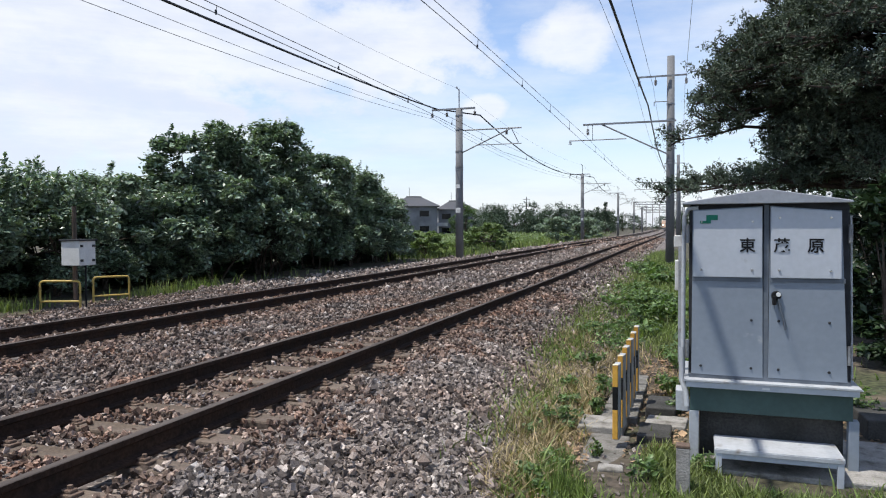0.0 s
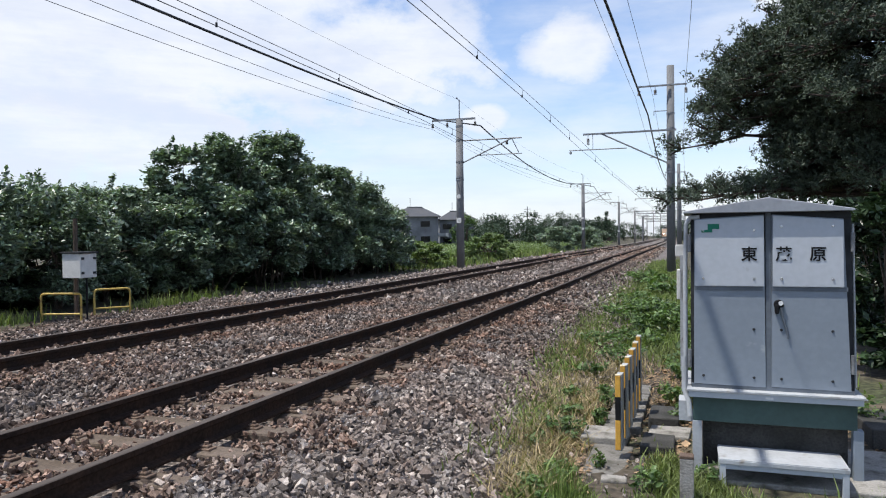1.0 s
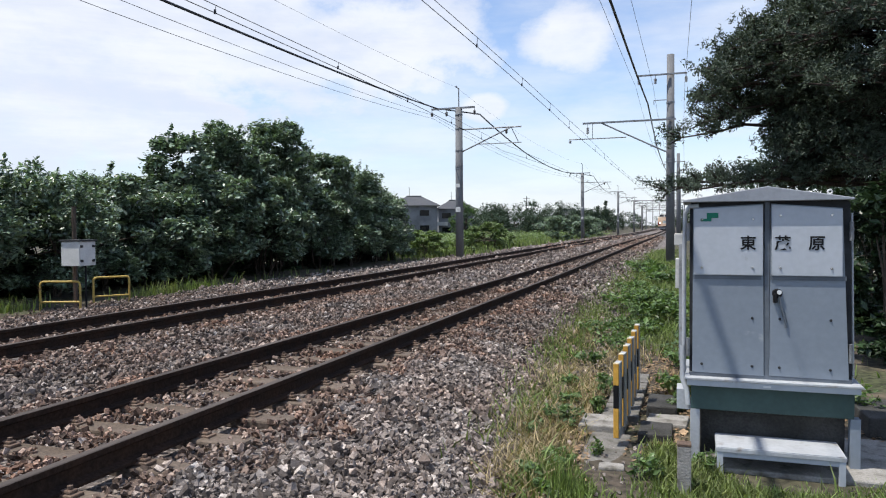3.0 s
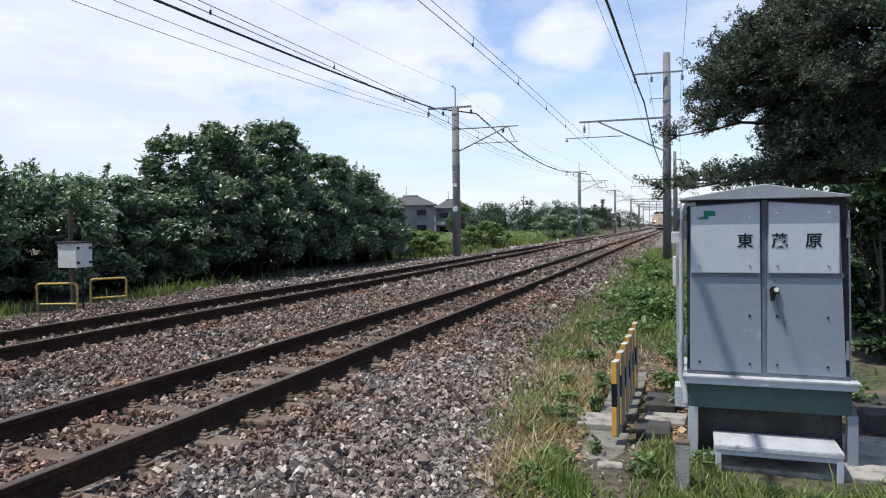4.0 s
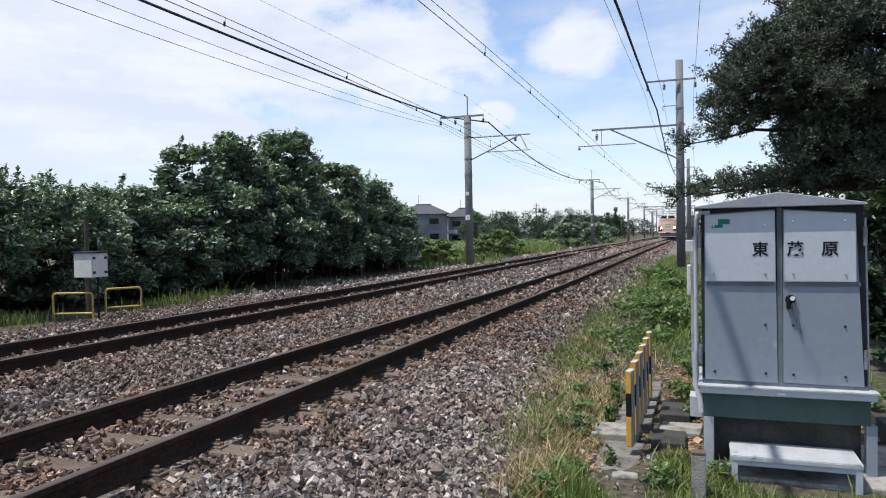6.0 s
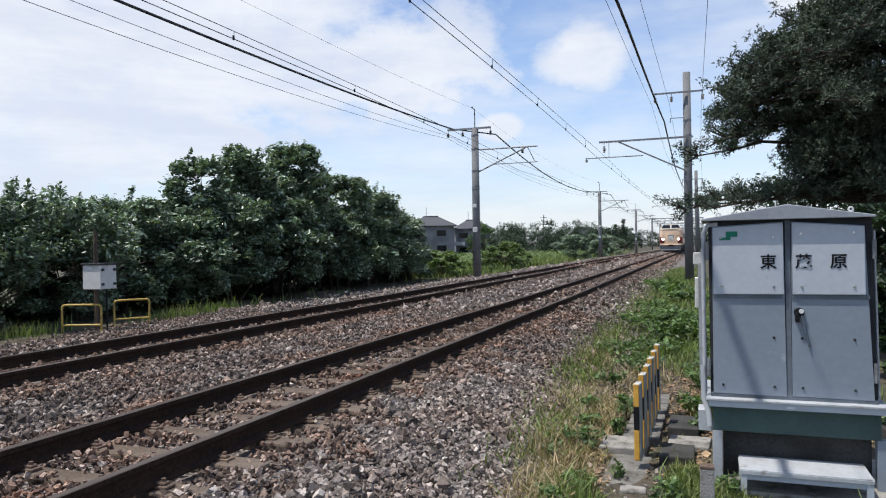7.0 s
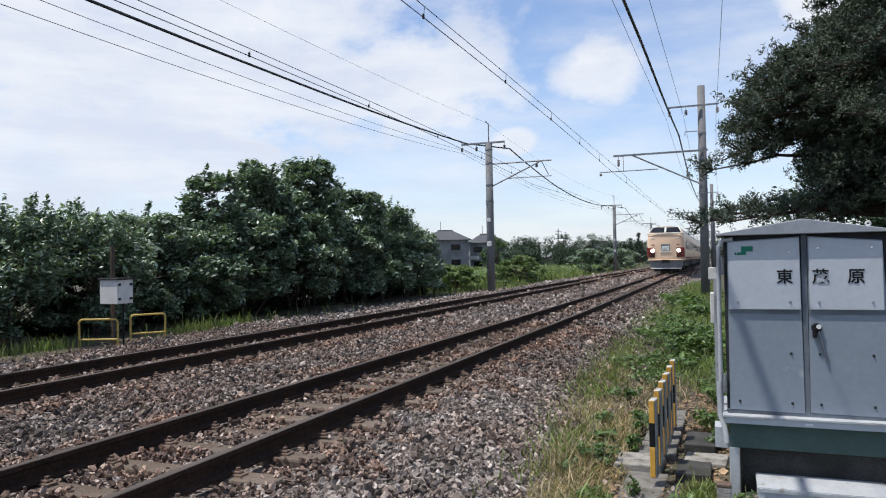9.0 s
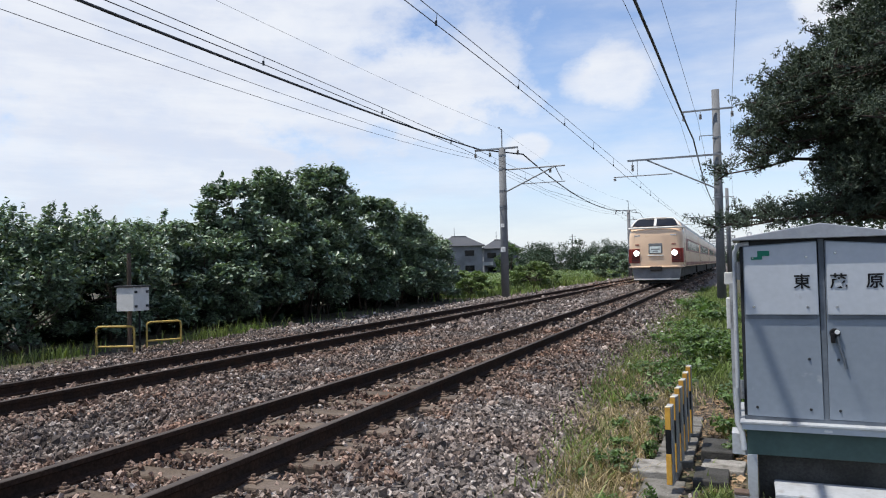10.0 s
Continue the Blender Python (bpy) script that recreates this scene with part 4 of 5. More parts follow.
for x, y, w, d, h, n, sp in ((-14.6, 6.6, 3.4, 3.4, 3.0, 9000, 10), (-14.7, 9.0, 3.2, 3.4, 3.1, 13000, 20), (-14.5, 11.2, 3.0, 3.0, 3.15, 15000, 22), (-14.6, 13.4, 3.0, 2.8, 3.15, 16000, 22), (-14.9, 15.5, 2.8, 2.6, 3.35, 14000, 6), (-14.6, 16.8, 2.2, 1.8, 3.0, 8000, 4)):
    shrub(x, y, w, d, h, n, 0.058, "leaf", HEDGE, spiky=sp, clumps=64, low=0.12, hollow=0.12, sprig=0.115)
for x, y, w, d, h, n, sp in ((-15.0, 18.5, 2.4, 1.8, 4.95, 13000, 8), (-14.8, 20.5, 2.8, 2.2, 5.55, 18000, 10), (-14.6, 23.6, 2.9, 2.5, 6.05, 21000, 14),
                             (-14.6, 22.0, 3.0, 2.2, 4.5, 12000, 0), (-14.6, 25.3, 2.8, 2.0, 4.0, 9000, 0), (-14.4, 27.3, 2.6, 2.0, 5.1, 12000, 8), (-14.4, 29.8, 3.0, 2.6, 4.75, 14000, 8), (-14.1, 32.3, 2.8, 2.4, 3.6, 9000, 4)):
    shrub(x, y, w, d, h, n, 0.078, "leaf", TALL, clumps=80, low=0.25, hollow=0.16, spiky=sp, sprig=0.07, puffs=(0.07, 0.19))
for x, y, w, d, h, n in ((-14.4, 17.2, 2.8, 2.6, 2.9, 12000), (-14.2, 19.4, 3.0, 2.6, 3.6, 14000), (-14.0, 21.9, 3.0, 2.8, 3.9, 15000), (-14.0, 25.6, 2.8, 2.4, 3.2, 10000),
                         (-13.9, 27.9, 3.0, 2.8, 3.1, 11000), (-13.8, 30.6, 3.0, 2.8, 2.9, 10000), (-14.2, 33.6, 2.6, 2.2, 2.0, 7000)):
    shrub(x, y, w, d, h, n, 0.076, "leaf", "broad leafy shrub low in the hedge beside the track", clumps=70, low=0.22, hollow=0.10)
# added back row: dark leaves stand for inner shade and block light from behind
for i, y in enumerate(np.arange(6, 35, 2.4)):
    shrub(-16.6 + 0.4 * (i % 2), float(y), 3.0, 3.6, 2.7 if y < 17 else 3.6, 6500, 0.13, "leaf_dark", "dark filler shrub for shade deep in the hedge", clumps=40, low=0.0)
# added low filler, coloured as shade, closes the view to lit ground
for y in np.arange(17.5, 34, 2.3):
    shrub(-15.3, float(y), 2.6, 3.0, 1.9, 3200, 0.12, "leaf_dark", "added dark undergrowth for shade beneath the hedge", clumps=30, low=0.0)
for x, y, w, d, h, n in ((-13.7, 36.6, 2.6, 3.0, 1.55, 12000), (-14.8, 40.0, 3.6, 3.5, 0.9, 7000), (-13.9, 43.0, 2.4, 3.0, 1.0, 7000), (-13.7, 49.5, 3.6, 5.0, 2.05, 17000), (-14.4, 55.0, 3.2, 3.5, 1.3, 6000)):
    shrub(x, y, w, d, h, n, 0.085, "leaf_field", "low bright green creeper mound beside the line", "creeper_mound", "shrub", 50, 0.0, "creeper mounds")
for x, y, w, d, h in ((-14.0, 79, 3.6, 5, 3.0), (-13.8, 98, 4, 8, 3.2), (-15, 116, 5, 9, 3.4)):
    shrub(x, y, w, d, h, 8000, 0.12, "leaf", "dark green bush beside the far line", clumps=36)


def meadow():
    """Tall weeds and creepers over the open field, in soft hummocks."""
    n = 60000
    y = 38 + 112 * rng.uniform(0, 1, n) ** 1.3
    x = -13.2 - rng.uniform(0, 1, n) ** 0.8 * (8 + 0.45 * (y - 38))
    hum = 0.5 + 0.28 * np.sin(x * 0.55 + 1) * np.sin(y * 0.23) + 0.22 * np.sin(x * 1.3 + y * 0.6)
    z = -0.45 + hum * rng.uniform(0.1, 1.0, n) ** 0.5 * np.clip((y - 30) / 40, 0.3, 1.15)
    me = scatter("meadow", LEAF, LEAF_F, np.stack([x + bend(y), y, z], 1), 0.10 * rng.lognormal(0, 0.3, n) * np.interp(y, (38, 150), (0.8, 1.9)), None, 0.6)
    tagged(part("meadow", me, "leaf_field"), "bright green tall weeds and creepers over an open field", "weeds", kind="stuff")


meadow()


def far_tree(x, y, w, h, conifer=False, bright=False):
    h *= 0.8
    t = thing("tree", pose(x, y, -0.5), "dark green conifer far beyond the line" if conifer else "yellow-green leafy tree beyond the field" if bright else "dark green tree far beyond the line", "tree", "far trees")
    bm = bmesh.new()
    twig(bm, (0, 0, -0.2), (0, 0, h * 0.6), 0.22, 0.12)
    c, r = [], []
    for i in range(26):
        z = rng.uniform(0.08, 0.95)
        k = (1.02 - z) * 0.9 if conifer else math.sin(math.pi * min(1, 0.2 + 0.75 * z)) ** 0.7
        a, q = rng.uniform(0, math.tau), rng.uniform(0, 0.5)
        c.append((math.cos(a) * w * q * k, math.sin(a) * w * q * k, z * h))
        s = rng.uniform(0.09, 0.19) * w * (0.5 + 0.5 * k)
        r.append((s, s, s * 0.8))
        if i < 6:
            twig(bm, (0, 0, h * 0.35), c[-1], 0.09, 0.04)
    if conifer:
        for i in range(7):
            z = 0.3 + 0.1 * i
            c.append((0, 0, z * h))
            r.append((w * 0.3 * (1.05 - z), w * 0.3 * (1.05 - z), 0.09 * h))
    part("trunk", bm, "bark", t)
    part("crown", leaf_cloud("crown", np.array(c), np.array(r), 3200, 0.011 * w + 0.065), "leaf_light" if bright else "leaf_far", t)


for x, y, w, h, con in ((-62, 150, 9, 6, 0), (-34.5, 112, 5, 5.2, 0), (-37, 138, 9, 8.0, 0), (-32, 150, 9, 8.8, 0), (-27.5, 155, 8, 9.0, 0), (-41, 150, 9, 7.6, 0), (-24, 165, 9, 8.2, 0), (-22, 140, 7, 5.5, 0), (-27, 130, 8, 5.5, 0), (-32, 125, 8, 5.5, 0),
                        (-30, 190, 10, 9.5, 0), (-22, 185, 9, 8.5, 0), (-36, 185, 10, 9.0, 0), (-19.5, 150, 6, 6.6, 0), (-17.8, 128, 5, 4.8, 0), (-18.6, 170, 5, 9.5, 1), (-20.5, 172, 5, 8.6, 1), (-21, 200, 7, 8, 0), (-24, 230, 9, 9, 0), (-27, 250, 9, 9.5, 0), (-47, 180, 10, 8, 0), (-54, 190, 10, 8.5, 0), (-23, 265, 8, 8.6, 0), (-33, 300, 12, 10, 0), (-80, 200, 14, 8, 0), (-95, 190, 14, 8, 0),
                        # first four: hidden from view, added to keep sky light off the train
                        (7.5, 46, 7, 12, 0), (7, 60, 8, 12, 0), (6.5, 74, 8, 10, 0), (8, 90, 8, 9, 0), (5, 120, 8, 8, 0), (3, 160, 8, 8, 0), (-1, 210, 8, 8, 0), (-3, 260, 9, 9, 0), (11, 52, 7, 7, 0), (-30, 400, 16, 11, 0), (-16, 420, 16, 10, 0), (-4, 400, 16, 10, 0), (8, 380, 16, 11, 0), (-46, 410, 18, 11, 0), (-9, 345, 9, 8, 0), (-22, 340, 10, 8, 0), (-40, 360, 12, 8, 0)):
    far_tree(x, y, w, h, con)
for i in range(11):
    far_tree(-60.0 + 3.8 * i, 168 + 3 * (i % 3), 7.5, 6.2 + 0.9 * ((i * 7) % 3))
far_tree(-36.0, 118, 4.6, 7.6, bright=True)
far_tree(-38.5, 121, 3.6, 5.6, bright=True)


rng = np.random.default_rng(5)


def tuft_cloud(name, tufts, per, length, spread):
    """Needles spraying out from tuft centres."""
    c = np.repeat(tufts, per, axis=0) + rng.normal(scale=spread, size=(len(tufts) * per, 3))
    return scatter(name, NEEDLE, NEEDLE_F, c, length * rng.uniform(0.7, 1.3, len(c)))


def pine():
    t = thing("pine_tree", pose(2.95, 12.0, -0.4), "large dark pine tree with long drooping limbs", "tree")
    bm, tufts = bmesh.new(), []
    for a, b, r0, r1 in (((0, 0, -0.3), (0.15, 0.15, 2.2), 0.22, 0.18), ((0.15, 0.15, 2.2), (-0.15, 0.2, 4.1), 0.18, 0.13), ((-0.15, 0.2, 4.1), (0.1, 0.15, 6.6), 0.13, 0.05)):
        tube(bm, a, b, r0, r1, seg=12)
    part("trunk", bm, "bark", t, "rough brown trunk")
    # limbs: height, heading in degrees (180 is toward the line), reach, droop
    limbs = [(1.85, 178, 3.35, 0.0), (1.80, 189, 3.0, 0.05), (1.85, 169, 2.8, 0.0), (2.72, 181, 3.05, 0.12), (2.98, 177, 2.75, 0.12)]
    # the dense upper crown: how far it reaches out at each height
    heights = np.linspace(3.05, 5.6, 14)
    for i, z in enumerate(heights):
        env = float(np.interp(z, (3.0, 3.35, 3.7, 4.0, 4.3, 4.6, 5.6), (2.6, 3.0, 2.75, 2.3, 1.75, 1.15, 0.6)))
        for head in (168, 182, 198):
            limbs.append((float(z) + rng.uniform(-0.06, 0.06), head + rng.uniform(-6, 6), env * rng.uniform(0.86, 1.0) * (1.0 if head < 200 else 0.94), 0.06))
    for z in np.linspace(2.1, 3.1, 6):
        for head in (168, 182, 196):
            limbs.append((float(z), head + rng.uniform(-8, 8), rng.uniform(1.2, 1.75), 0.1))
    for z in np.linspace(2.0, 6.0, 11):
        for head in (232, 254, 276, 298, 320, 344, 8, 40, 80, 120, 148):
            limbs.append((float(z) + rng.uniform(-0.2, 0.2), head + rng.uniform(-9, 9), rng.uniform(1.7, 2.5) * (0.6 if z < 3.2 else 1.0 if z < 3.8 else 1.5 - z * 0.13), 0.05))
    for z in (3.2, 3.9, 4.6):
        for head in (242, 264, 286, 306):
            limbs.append((z + rng.uniform(-0.2, 0.2), head + rng.uniform(-9, 9), rng.uniform(2.3, 3.1), 0.1))
    # long limbs high over the verge, added mostly out of view to shade the ground behind the cabinet
    for z in (5.3, 6.0):
        for head in (258, 272, 288, 306):
            limbs.append((z + rng.uniform(-0.15, 0.15), head + rng.uniform(-4, 4), rng.uniform(3.2, 4.5), 0.1))
    for z, head, reach, droop in limbs:
        z += 0.4
        a = radians(head)
        d = Vector((math.cos(a), math.sin(a), 0))
        wood = bmesh.new()
        p = Vector((0, 0.2, z - 0.2))
        n = 7
        pts = []
        for k in range(1, n + 1):
            q = d * reach * k / n + Vector((rng.uniform(-0.09, 0.09), rng.uniform(-0.09, 0.09), z - droop * k / n + 0.17 * math.sin(k / n * 3) + rng.uniform(-0.06, 0.06)))
            tube(wood, p, q, 0.05 * (1 - 0.8 * (k - 1) / n), 0.05 * (1 - 0.8 * k / n), seg=6)
            pts.append(q)
            p = q
        for k in range(2, n):
            for side in (-1, 1):
                for rep in range(2):
                    e = pts[k] + (d * rng.uniform(0.0, 0.3) + Vector((-d.y, d.x, 0)) * side * rng.uniform(0.2, 0.75) * (1.25 - k / n)) + Vector((0, 0, rng.uniform(-0.12, 0.20)))
                    tube(wood, pts[k], e, 0.02, 0.008, seg=5)
                    m = (pts[k] + e) / 2
                    tufts += [e, e + Vector((rng.uniform(-0.2, 0.2), rng.uniform(-0.2, 0.2), rng.uniform(-0.02, 0.12))), m + Vector((0, 0, 0.06)), m + Vector((rng.uniform(-0.2, 0.2), rng.uniform(-0.2, 0.2), 0.1))]
        tufts += [pts[-1], pts[-2] + Vector((0, 0, 0.06)), pts[-1] + d * 0.15]
        part("limb", wood, "pine_bark", t, "crooked pine limb")
    part("crown", tuft_cloud("crown", np.array([tuple(v) for v in tufts]), 30, 0.052, 0.034), "needle", t, "dark tufted needles")
    return t


pine()
for x, y, w, d, h, n in ((2.45, 9.9, 1.5, 1.6, 2.5, 6000), (3.6, 12.6, 2.0, 2.4, 2.9, 9000), (4.9, 13.2, 3.0, 3.0, 3.4, 9000), (2.9, 13.6, 2.0, 2.0, 2.2, 5000), (6.8, 14.5, 4, 4, 4.0, 8000), (3.4, 15.5, 2.4, 3.0, 2.6, 6000), (6, 20, 4, 5, 4, 6000), (4.2, 25, 3.4, 5, 3, 5000), (5, 32, 4, 6, 3, 5000)):
    shrub(x, y, w, d, h, n, 0.06 if y < 16 else 0.1, "leaf_dark", "dark evergreen shrub beneath the pine", "shrub", "shrub", 30, 0.0, "undergrowth by the pine")

# ---- grass ----
rng = np.random.default_rng(31)


def blades(name, material, label, n, place, height, width=0.13, lean=0.35):
    """Thin blades with a bend: two triangles' worth of strip each."""
    p = place(n)
    n = len(p)
    h = height * rng.lognormal(0, 0.35, n)
    a = rng.uniform(0, math.tau, n)
    side = np.stack([np.cos(a), np.sin(a), np.zeros(n)], 1)
    b = rng.uniform(0, math.tau, n)
    out = np.stack([np.cos(b), np.sin(b), np.zeros(n)], 1) * (rng.uniform(0.1, 1.0, n) * lean * h)[:, None]
    up = np.array([0, 0, 1.0])[None] * h[:, None]
    w = (width * rng.uniform(0.03, 0.10, n))[:, None] * side
    v = np.stack([p - w, p + w, p + 0.55 * up + 0.3 * out + 0.7 * w, p + 0.55 * up + 0.3 * out - 0.7 * w, p + up + out], 1).reshape(-1, 3)
    i = np.arange(n)[:, None] * 5
    f = np.concatenate([i + np.array([[0, 1, 2]]), i + np.array([[0, 2, 3]]), i + np.array([[3, 2, 4]])], 0)
    return tagged(part(name, np_mesh(name, v, f), material), label, "grass", kind="stuff")


def patch(centres):
    """Places round patch centres (x, y, rx, ry, weight) on the ground."""
    c = np.array(centres)

    def place(n):
        k = rng.choice(len(c), n, p=c[:, 4] / c[:, 4].sum())
        g = rng.normal(size=(n, 2)) * 0.55
        x, y = c[k, 0] + g[:, 0] * c[k, 2], c[k, 1] + g[:, 1] * c[k, 3]
        ok = ~((x > -0.03) & (x < 1.12) & (y > 5.28) & (y < 6.3))
        x, y = x[ok], y[ok]
        z = np.maximum(ground_height(x, y), np.where(x < -0.8, bed_height(x, y), -9)) - 0.02
        return np.stack([x, y, z], 1)
    return place


# green tufts by the step, the marker and the posts
blades("grass", "grass", "green grass round the step and marker post", 15000, patch([(0.5, 4.85, 0.6, 0.14, 2), (1.4, 4.9, 0.5, 0.4, 1.5), (0.0, 5.15, 0.22, 0.35, 1.6), (-0.2, 5.5, 0.10, 0.3, 1.0), (0.2, 4.5, 0.5, 0.25, 1.4), (0.9, 4.5, 0.8, 0.3, 1.6), (-0.72, 4.6, 0.12, 0.25, 0.5)]), 0.068, 0.10, 0.9)
blades("grass", "grass", "fine grass tuft by the damp lids", 600, patch([(-0.74, 4.55, 0.10, 0.18, 1), (-0.85, 4.95, 0.1, 0.3, 0.6)]), 0.12, 0.06)
# verge along the line
verge = [(-0.1, 10.5, 0.4, 1.0, 0.5), (-0.7, 12.5, 0.5, 1.5, 0.7), (0.1, 14, 0.8, 3, 3), (-0.6, 18, 0.9, 4, 3.4), (-0.9, 24, 1.1, 5, 4), (-1.2, 32, 1.1, 7, 4), (-1.6, 44, 1.0, 9, 3), (0.8, 20, 1.5, 9, 4)]
blades("grass", "grass", "green weeds and grass along the verge", 34000, patch(verge), 0.11, 0.16, 0.8)
blades("grass", "straw", "dry straw-coloured grass on the ballast edge", 11000, patch([(-1.05, 5.6, 0.2, 1.2, 2.5), (-1.25, 6.2, 0.25, 0.9, 2), (-1.15, 5.0, 0.2, 0.6, 1.2), (-1.35, 8.2, 0.3, 1.2, 2), (-1.0, 7.4, 0.2, 0.8, 1), (-1.6, 11, 0.3, 2, 1.3), (-0.9, 9.5, 0.4, 1.0, 1.0), (0.0, 8.0, 0.3, 0.8, 0.9)]), 0.09, 0.085, 1.6)
blades("grass", "grass", "sparse green grass on the ballast edge", 6000, patch([(-1.3, 6.6, 0.3, 1.4, 2), (-1.0, 4.8, 0.15, 0.5, 1), (-1.6, 10, 0.3, 2.4, 2), (-1.75, 14, 0.35, 3.0, 2.5), (-1.9, 20, 0.4, 4, 2)]), 0.10, 0.12, 1.1)
left = [(-12.35, 14.6, 0.2, 1.2, 3), (-12.7, 10.4, 0.3, 1.0, 2), (-12.5, 16.5, 0.2, 1.2, 1.5), (-12.7, 8.8, 0.4, 1.2, 2), (-12.6, 21, 0.2, 3, 0.4), (-12.5, 34, 0.3, 3, 0.6)]
blades("grass", "grass", "green grass below the hedge", 1500, patch(left), 0.22, 0.16, 0.6)
blades("grass", "grass", "green field grass beyond the line", 15000, patch([(-14, 40, 1.8, 5, 2), (-16, 52, 3, 9, 3), (-17, 70, 4, 12, 4), (-20, 95, 6, 18, 4), (-13.6, 60, 1.5, 10, 2), (-25, 120, 9, 20, 3)]), 0.35, 0.5, 0.7)


def litter(n, spots):
    """Dead leaves lying flat."""
    p = patch(spots)(n)
    p[:, 2] += 0.03
    me = scatter("leaf_litter", LEAF, LEAF_F, p, 0.022 * rng.lognormal(0, 0.35, len(p)), None, 0.3)
    tagged(part("leaf_litter", me, "litter"), "brown dead leaves lying on the verge", "leaf litter", kind="stuff")


litter(9000, [(-1.1, 6.0, 0.2, 1.2, 2.5), (-0.95, 4.9, 0.15, 0.6, 1), (-0.15, 7.6, 0.35, 1.0, 2), (-0.1, 9.2, 0.5, 1.0, 1.6), (-1.05, 7.2, 0.25, 1.4, 1.6), (-0.95, 5.3, 0.2, 0.8, 1), (1.7, 6.8, 0.5, 0.5, 1), (-0.2, 5.9, 0.2, 0.5, 0.5)])


def weed(x, y, r, h, n, size, material="leaf_light"):
    """A leafy weed clump on the verge."""
    t = thing("weed_clump", pose(x, y, -0.45), "leafy green weed clump on the verge", "weed", "weeds on the verge")
    bm = bmesh.new()
    cs = []
    for i in range(9):
        e = (rng.normal() * r * 0.5, rng.normal() * r * 0.5, h * rng.uniform(0.4, 1.0))
        twig(bm, (e[0] * 0.3, e[1] * 0.3, -0.05), e, 0.006, 0.003)
        cs.append(e)
    tagged(part("stem", bm, "grass", t), kind="stuff")
    part("leaves", leaf_cloud("leaves", np.array(cs), np.full((9, 3), (r * 0.4, r * 0.4, h * 0.3)), n, size), material, t)


for a in ((-0.9, 15.0, 0.6, 0.45, 1100, 0.042), (-0.4, 15.6, 0.5, 0.3, 500, 0.04), (-1.3, 27, 0.8, 0.4, 500, 0.07), (-0.7, 22, 0.7, 0.4, 400, 0.07), (-0.15, 7.6, 0.16, 0.2, 260, 0.028), (-0.12, 6.95, 0.10, 0.18, 160, 0.026), (-0.82, 6.75, 0.10, 0.16, 160, 0.024), (-0.93, 5.1, 0.15, 0.12, 220, 0.024), (-0.98, 4.7, 0.16, 0.12, 220, 0.024), (-1.12, 6.9, 0.14, 0.13, 180, 0.024), (-1.25, 7.8, 0.18, 0.13, 180, 0.024), (-1.2, 5.9, 0.12, 0.10, 120, 0.022), (-0.66, 5.5, 0.05, 0.12, 60, 0.024), (-0.10, 9.0, 0.22, 0.22, 260, 0.035), (-0.45, 13.2, 0.45, 0.4, 700, 0.045), (0.1, 8.2, 0.18, 0.3, 260, 0.03), (0.05, 7.3, 0.12, 0.34, 260, 0.028), (-1.12, 8.9, 0.2, 0.2, 260, 0.026), (-0.95, 10.2, 0.3, 0.22, 300, 0.03), (-1.05, 6.2, 0.16, 0.16, 260, 0.024), (-0.85, 7.5, 0.14, 0.2, 220, 0.024), (-0.3, 5.0, 0.1, 0.16, 160, 0.022),  (1.35, 6.9, 0.13, 0.36, 120, 0.03),
          (0.35, 4.7, 0.2, 0.06, 120, 0.016), (0.9, 4.7, 0.25, 0.06, 140, 0.016), (0.1, 5.3, 0.1, 0.14, 140, 0.024), (-1.3, 11.5, 0.3, 0.22, 260, 0.035), (-1.5, 19, 0.5, 0.3, 300, 0.05), (0.1, 10.5, 0.4, 0.3, 300, 0.045), (-0.8, 12.0, 0.4, 0.25, 300, 0.04), (0.3, 12.5, 0.5, 0.35, 300, 0.05)):
    weed(*a)

# ---- houses and far structures ----


def house(x, y, turn, w, d, eave, ridge, wall, label):
    h = thing("house", pose(x, y, -0.5, rz=turn), label, "house", "far houses")
    part("wall", boxed(-w / 2, w / 2, -d / 2, d / 2, 0, eave), wall, h)
    bm = bmesh.new()
    o = 0.6
    b = [bm.verts.new(p) for p in ((-w / 2 - o, -d / 2 - o, eave), (w / 2 + o, -d / 2 - o, eave), (w / 2 + o, d / 2 + o, eave), (-w / 2 - o, d / 2 + o, eave))]
    r = [bm.verts.new((-w * 0.16, 0, ridge)), bm.verts.new((w * 0.16, 0, ridge))]
    for f in ((b[0], b[1], r[1], r[0]), (b[1], b[2], r[1]), (b[2], b[3], r[0], r[1]), (b[3], b[0], r[0]), (b[3], b[2], b[1], b[0])):
        bm.faces.new(f)
    roof = part("roof", bm, "tile", h, "dark tiled hipped roof")
    part("ridge_cap", boxed(-w * 0.17, w * 0.17, -0.15, 0.15, ridge - 0.08, ridge + 0.12), "tile", roof)
    for z in (eave - 1.9, eave - 4.6):
        for k in (-0.28, 0.22):
            wdw = part("window", boxed(w * k - 0.9, w * k + 0.9, -d / 2 - 0.05, -d / 2 + 0.02, z, z + 1.15), "train_grey", h, "grey window frame")
            part("pane", boxed(w * k - 0.82, w * k + 0.82, -d / 2 - 0.062, -d / 2 - 0.052, z + 0.08, z + 1.07), "pane", wdw)
    part("balcony", boxed(-w / 2 - 0.9, -w / 2 + 1.6, -d / 2 - 0.7, -d / 2 - 0.02, eave - 3.2, eave - 2.5), "wall_white", h)
    part("antenna", tube(bmesh.new(), (-w * 0.1, 0, ridge), (-w * 0.1, 0, ridge + 1.7), 0.05, seg=6), "steel", h)
    return h


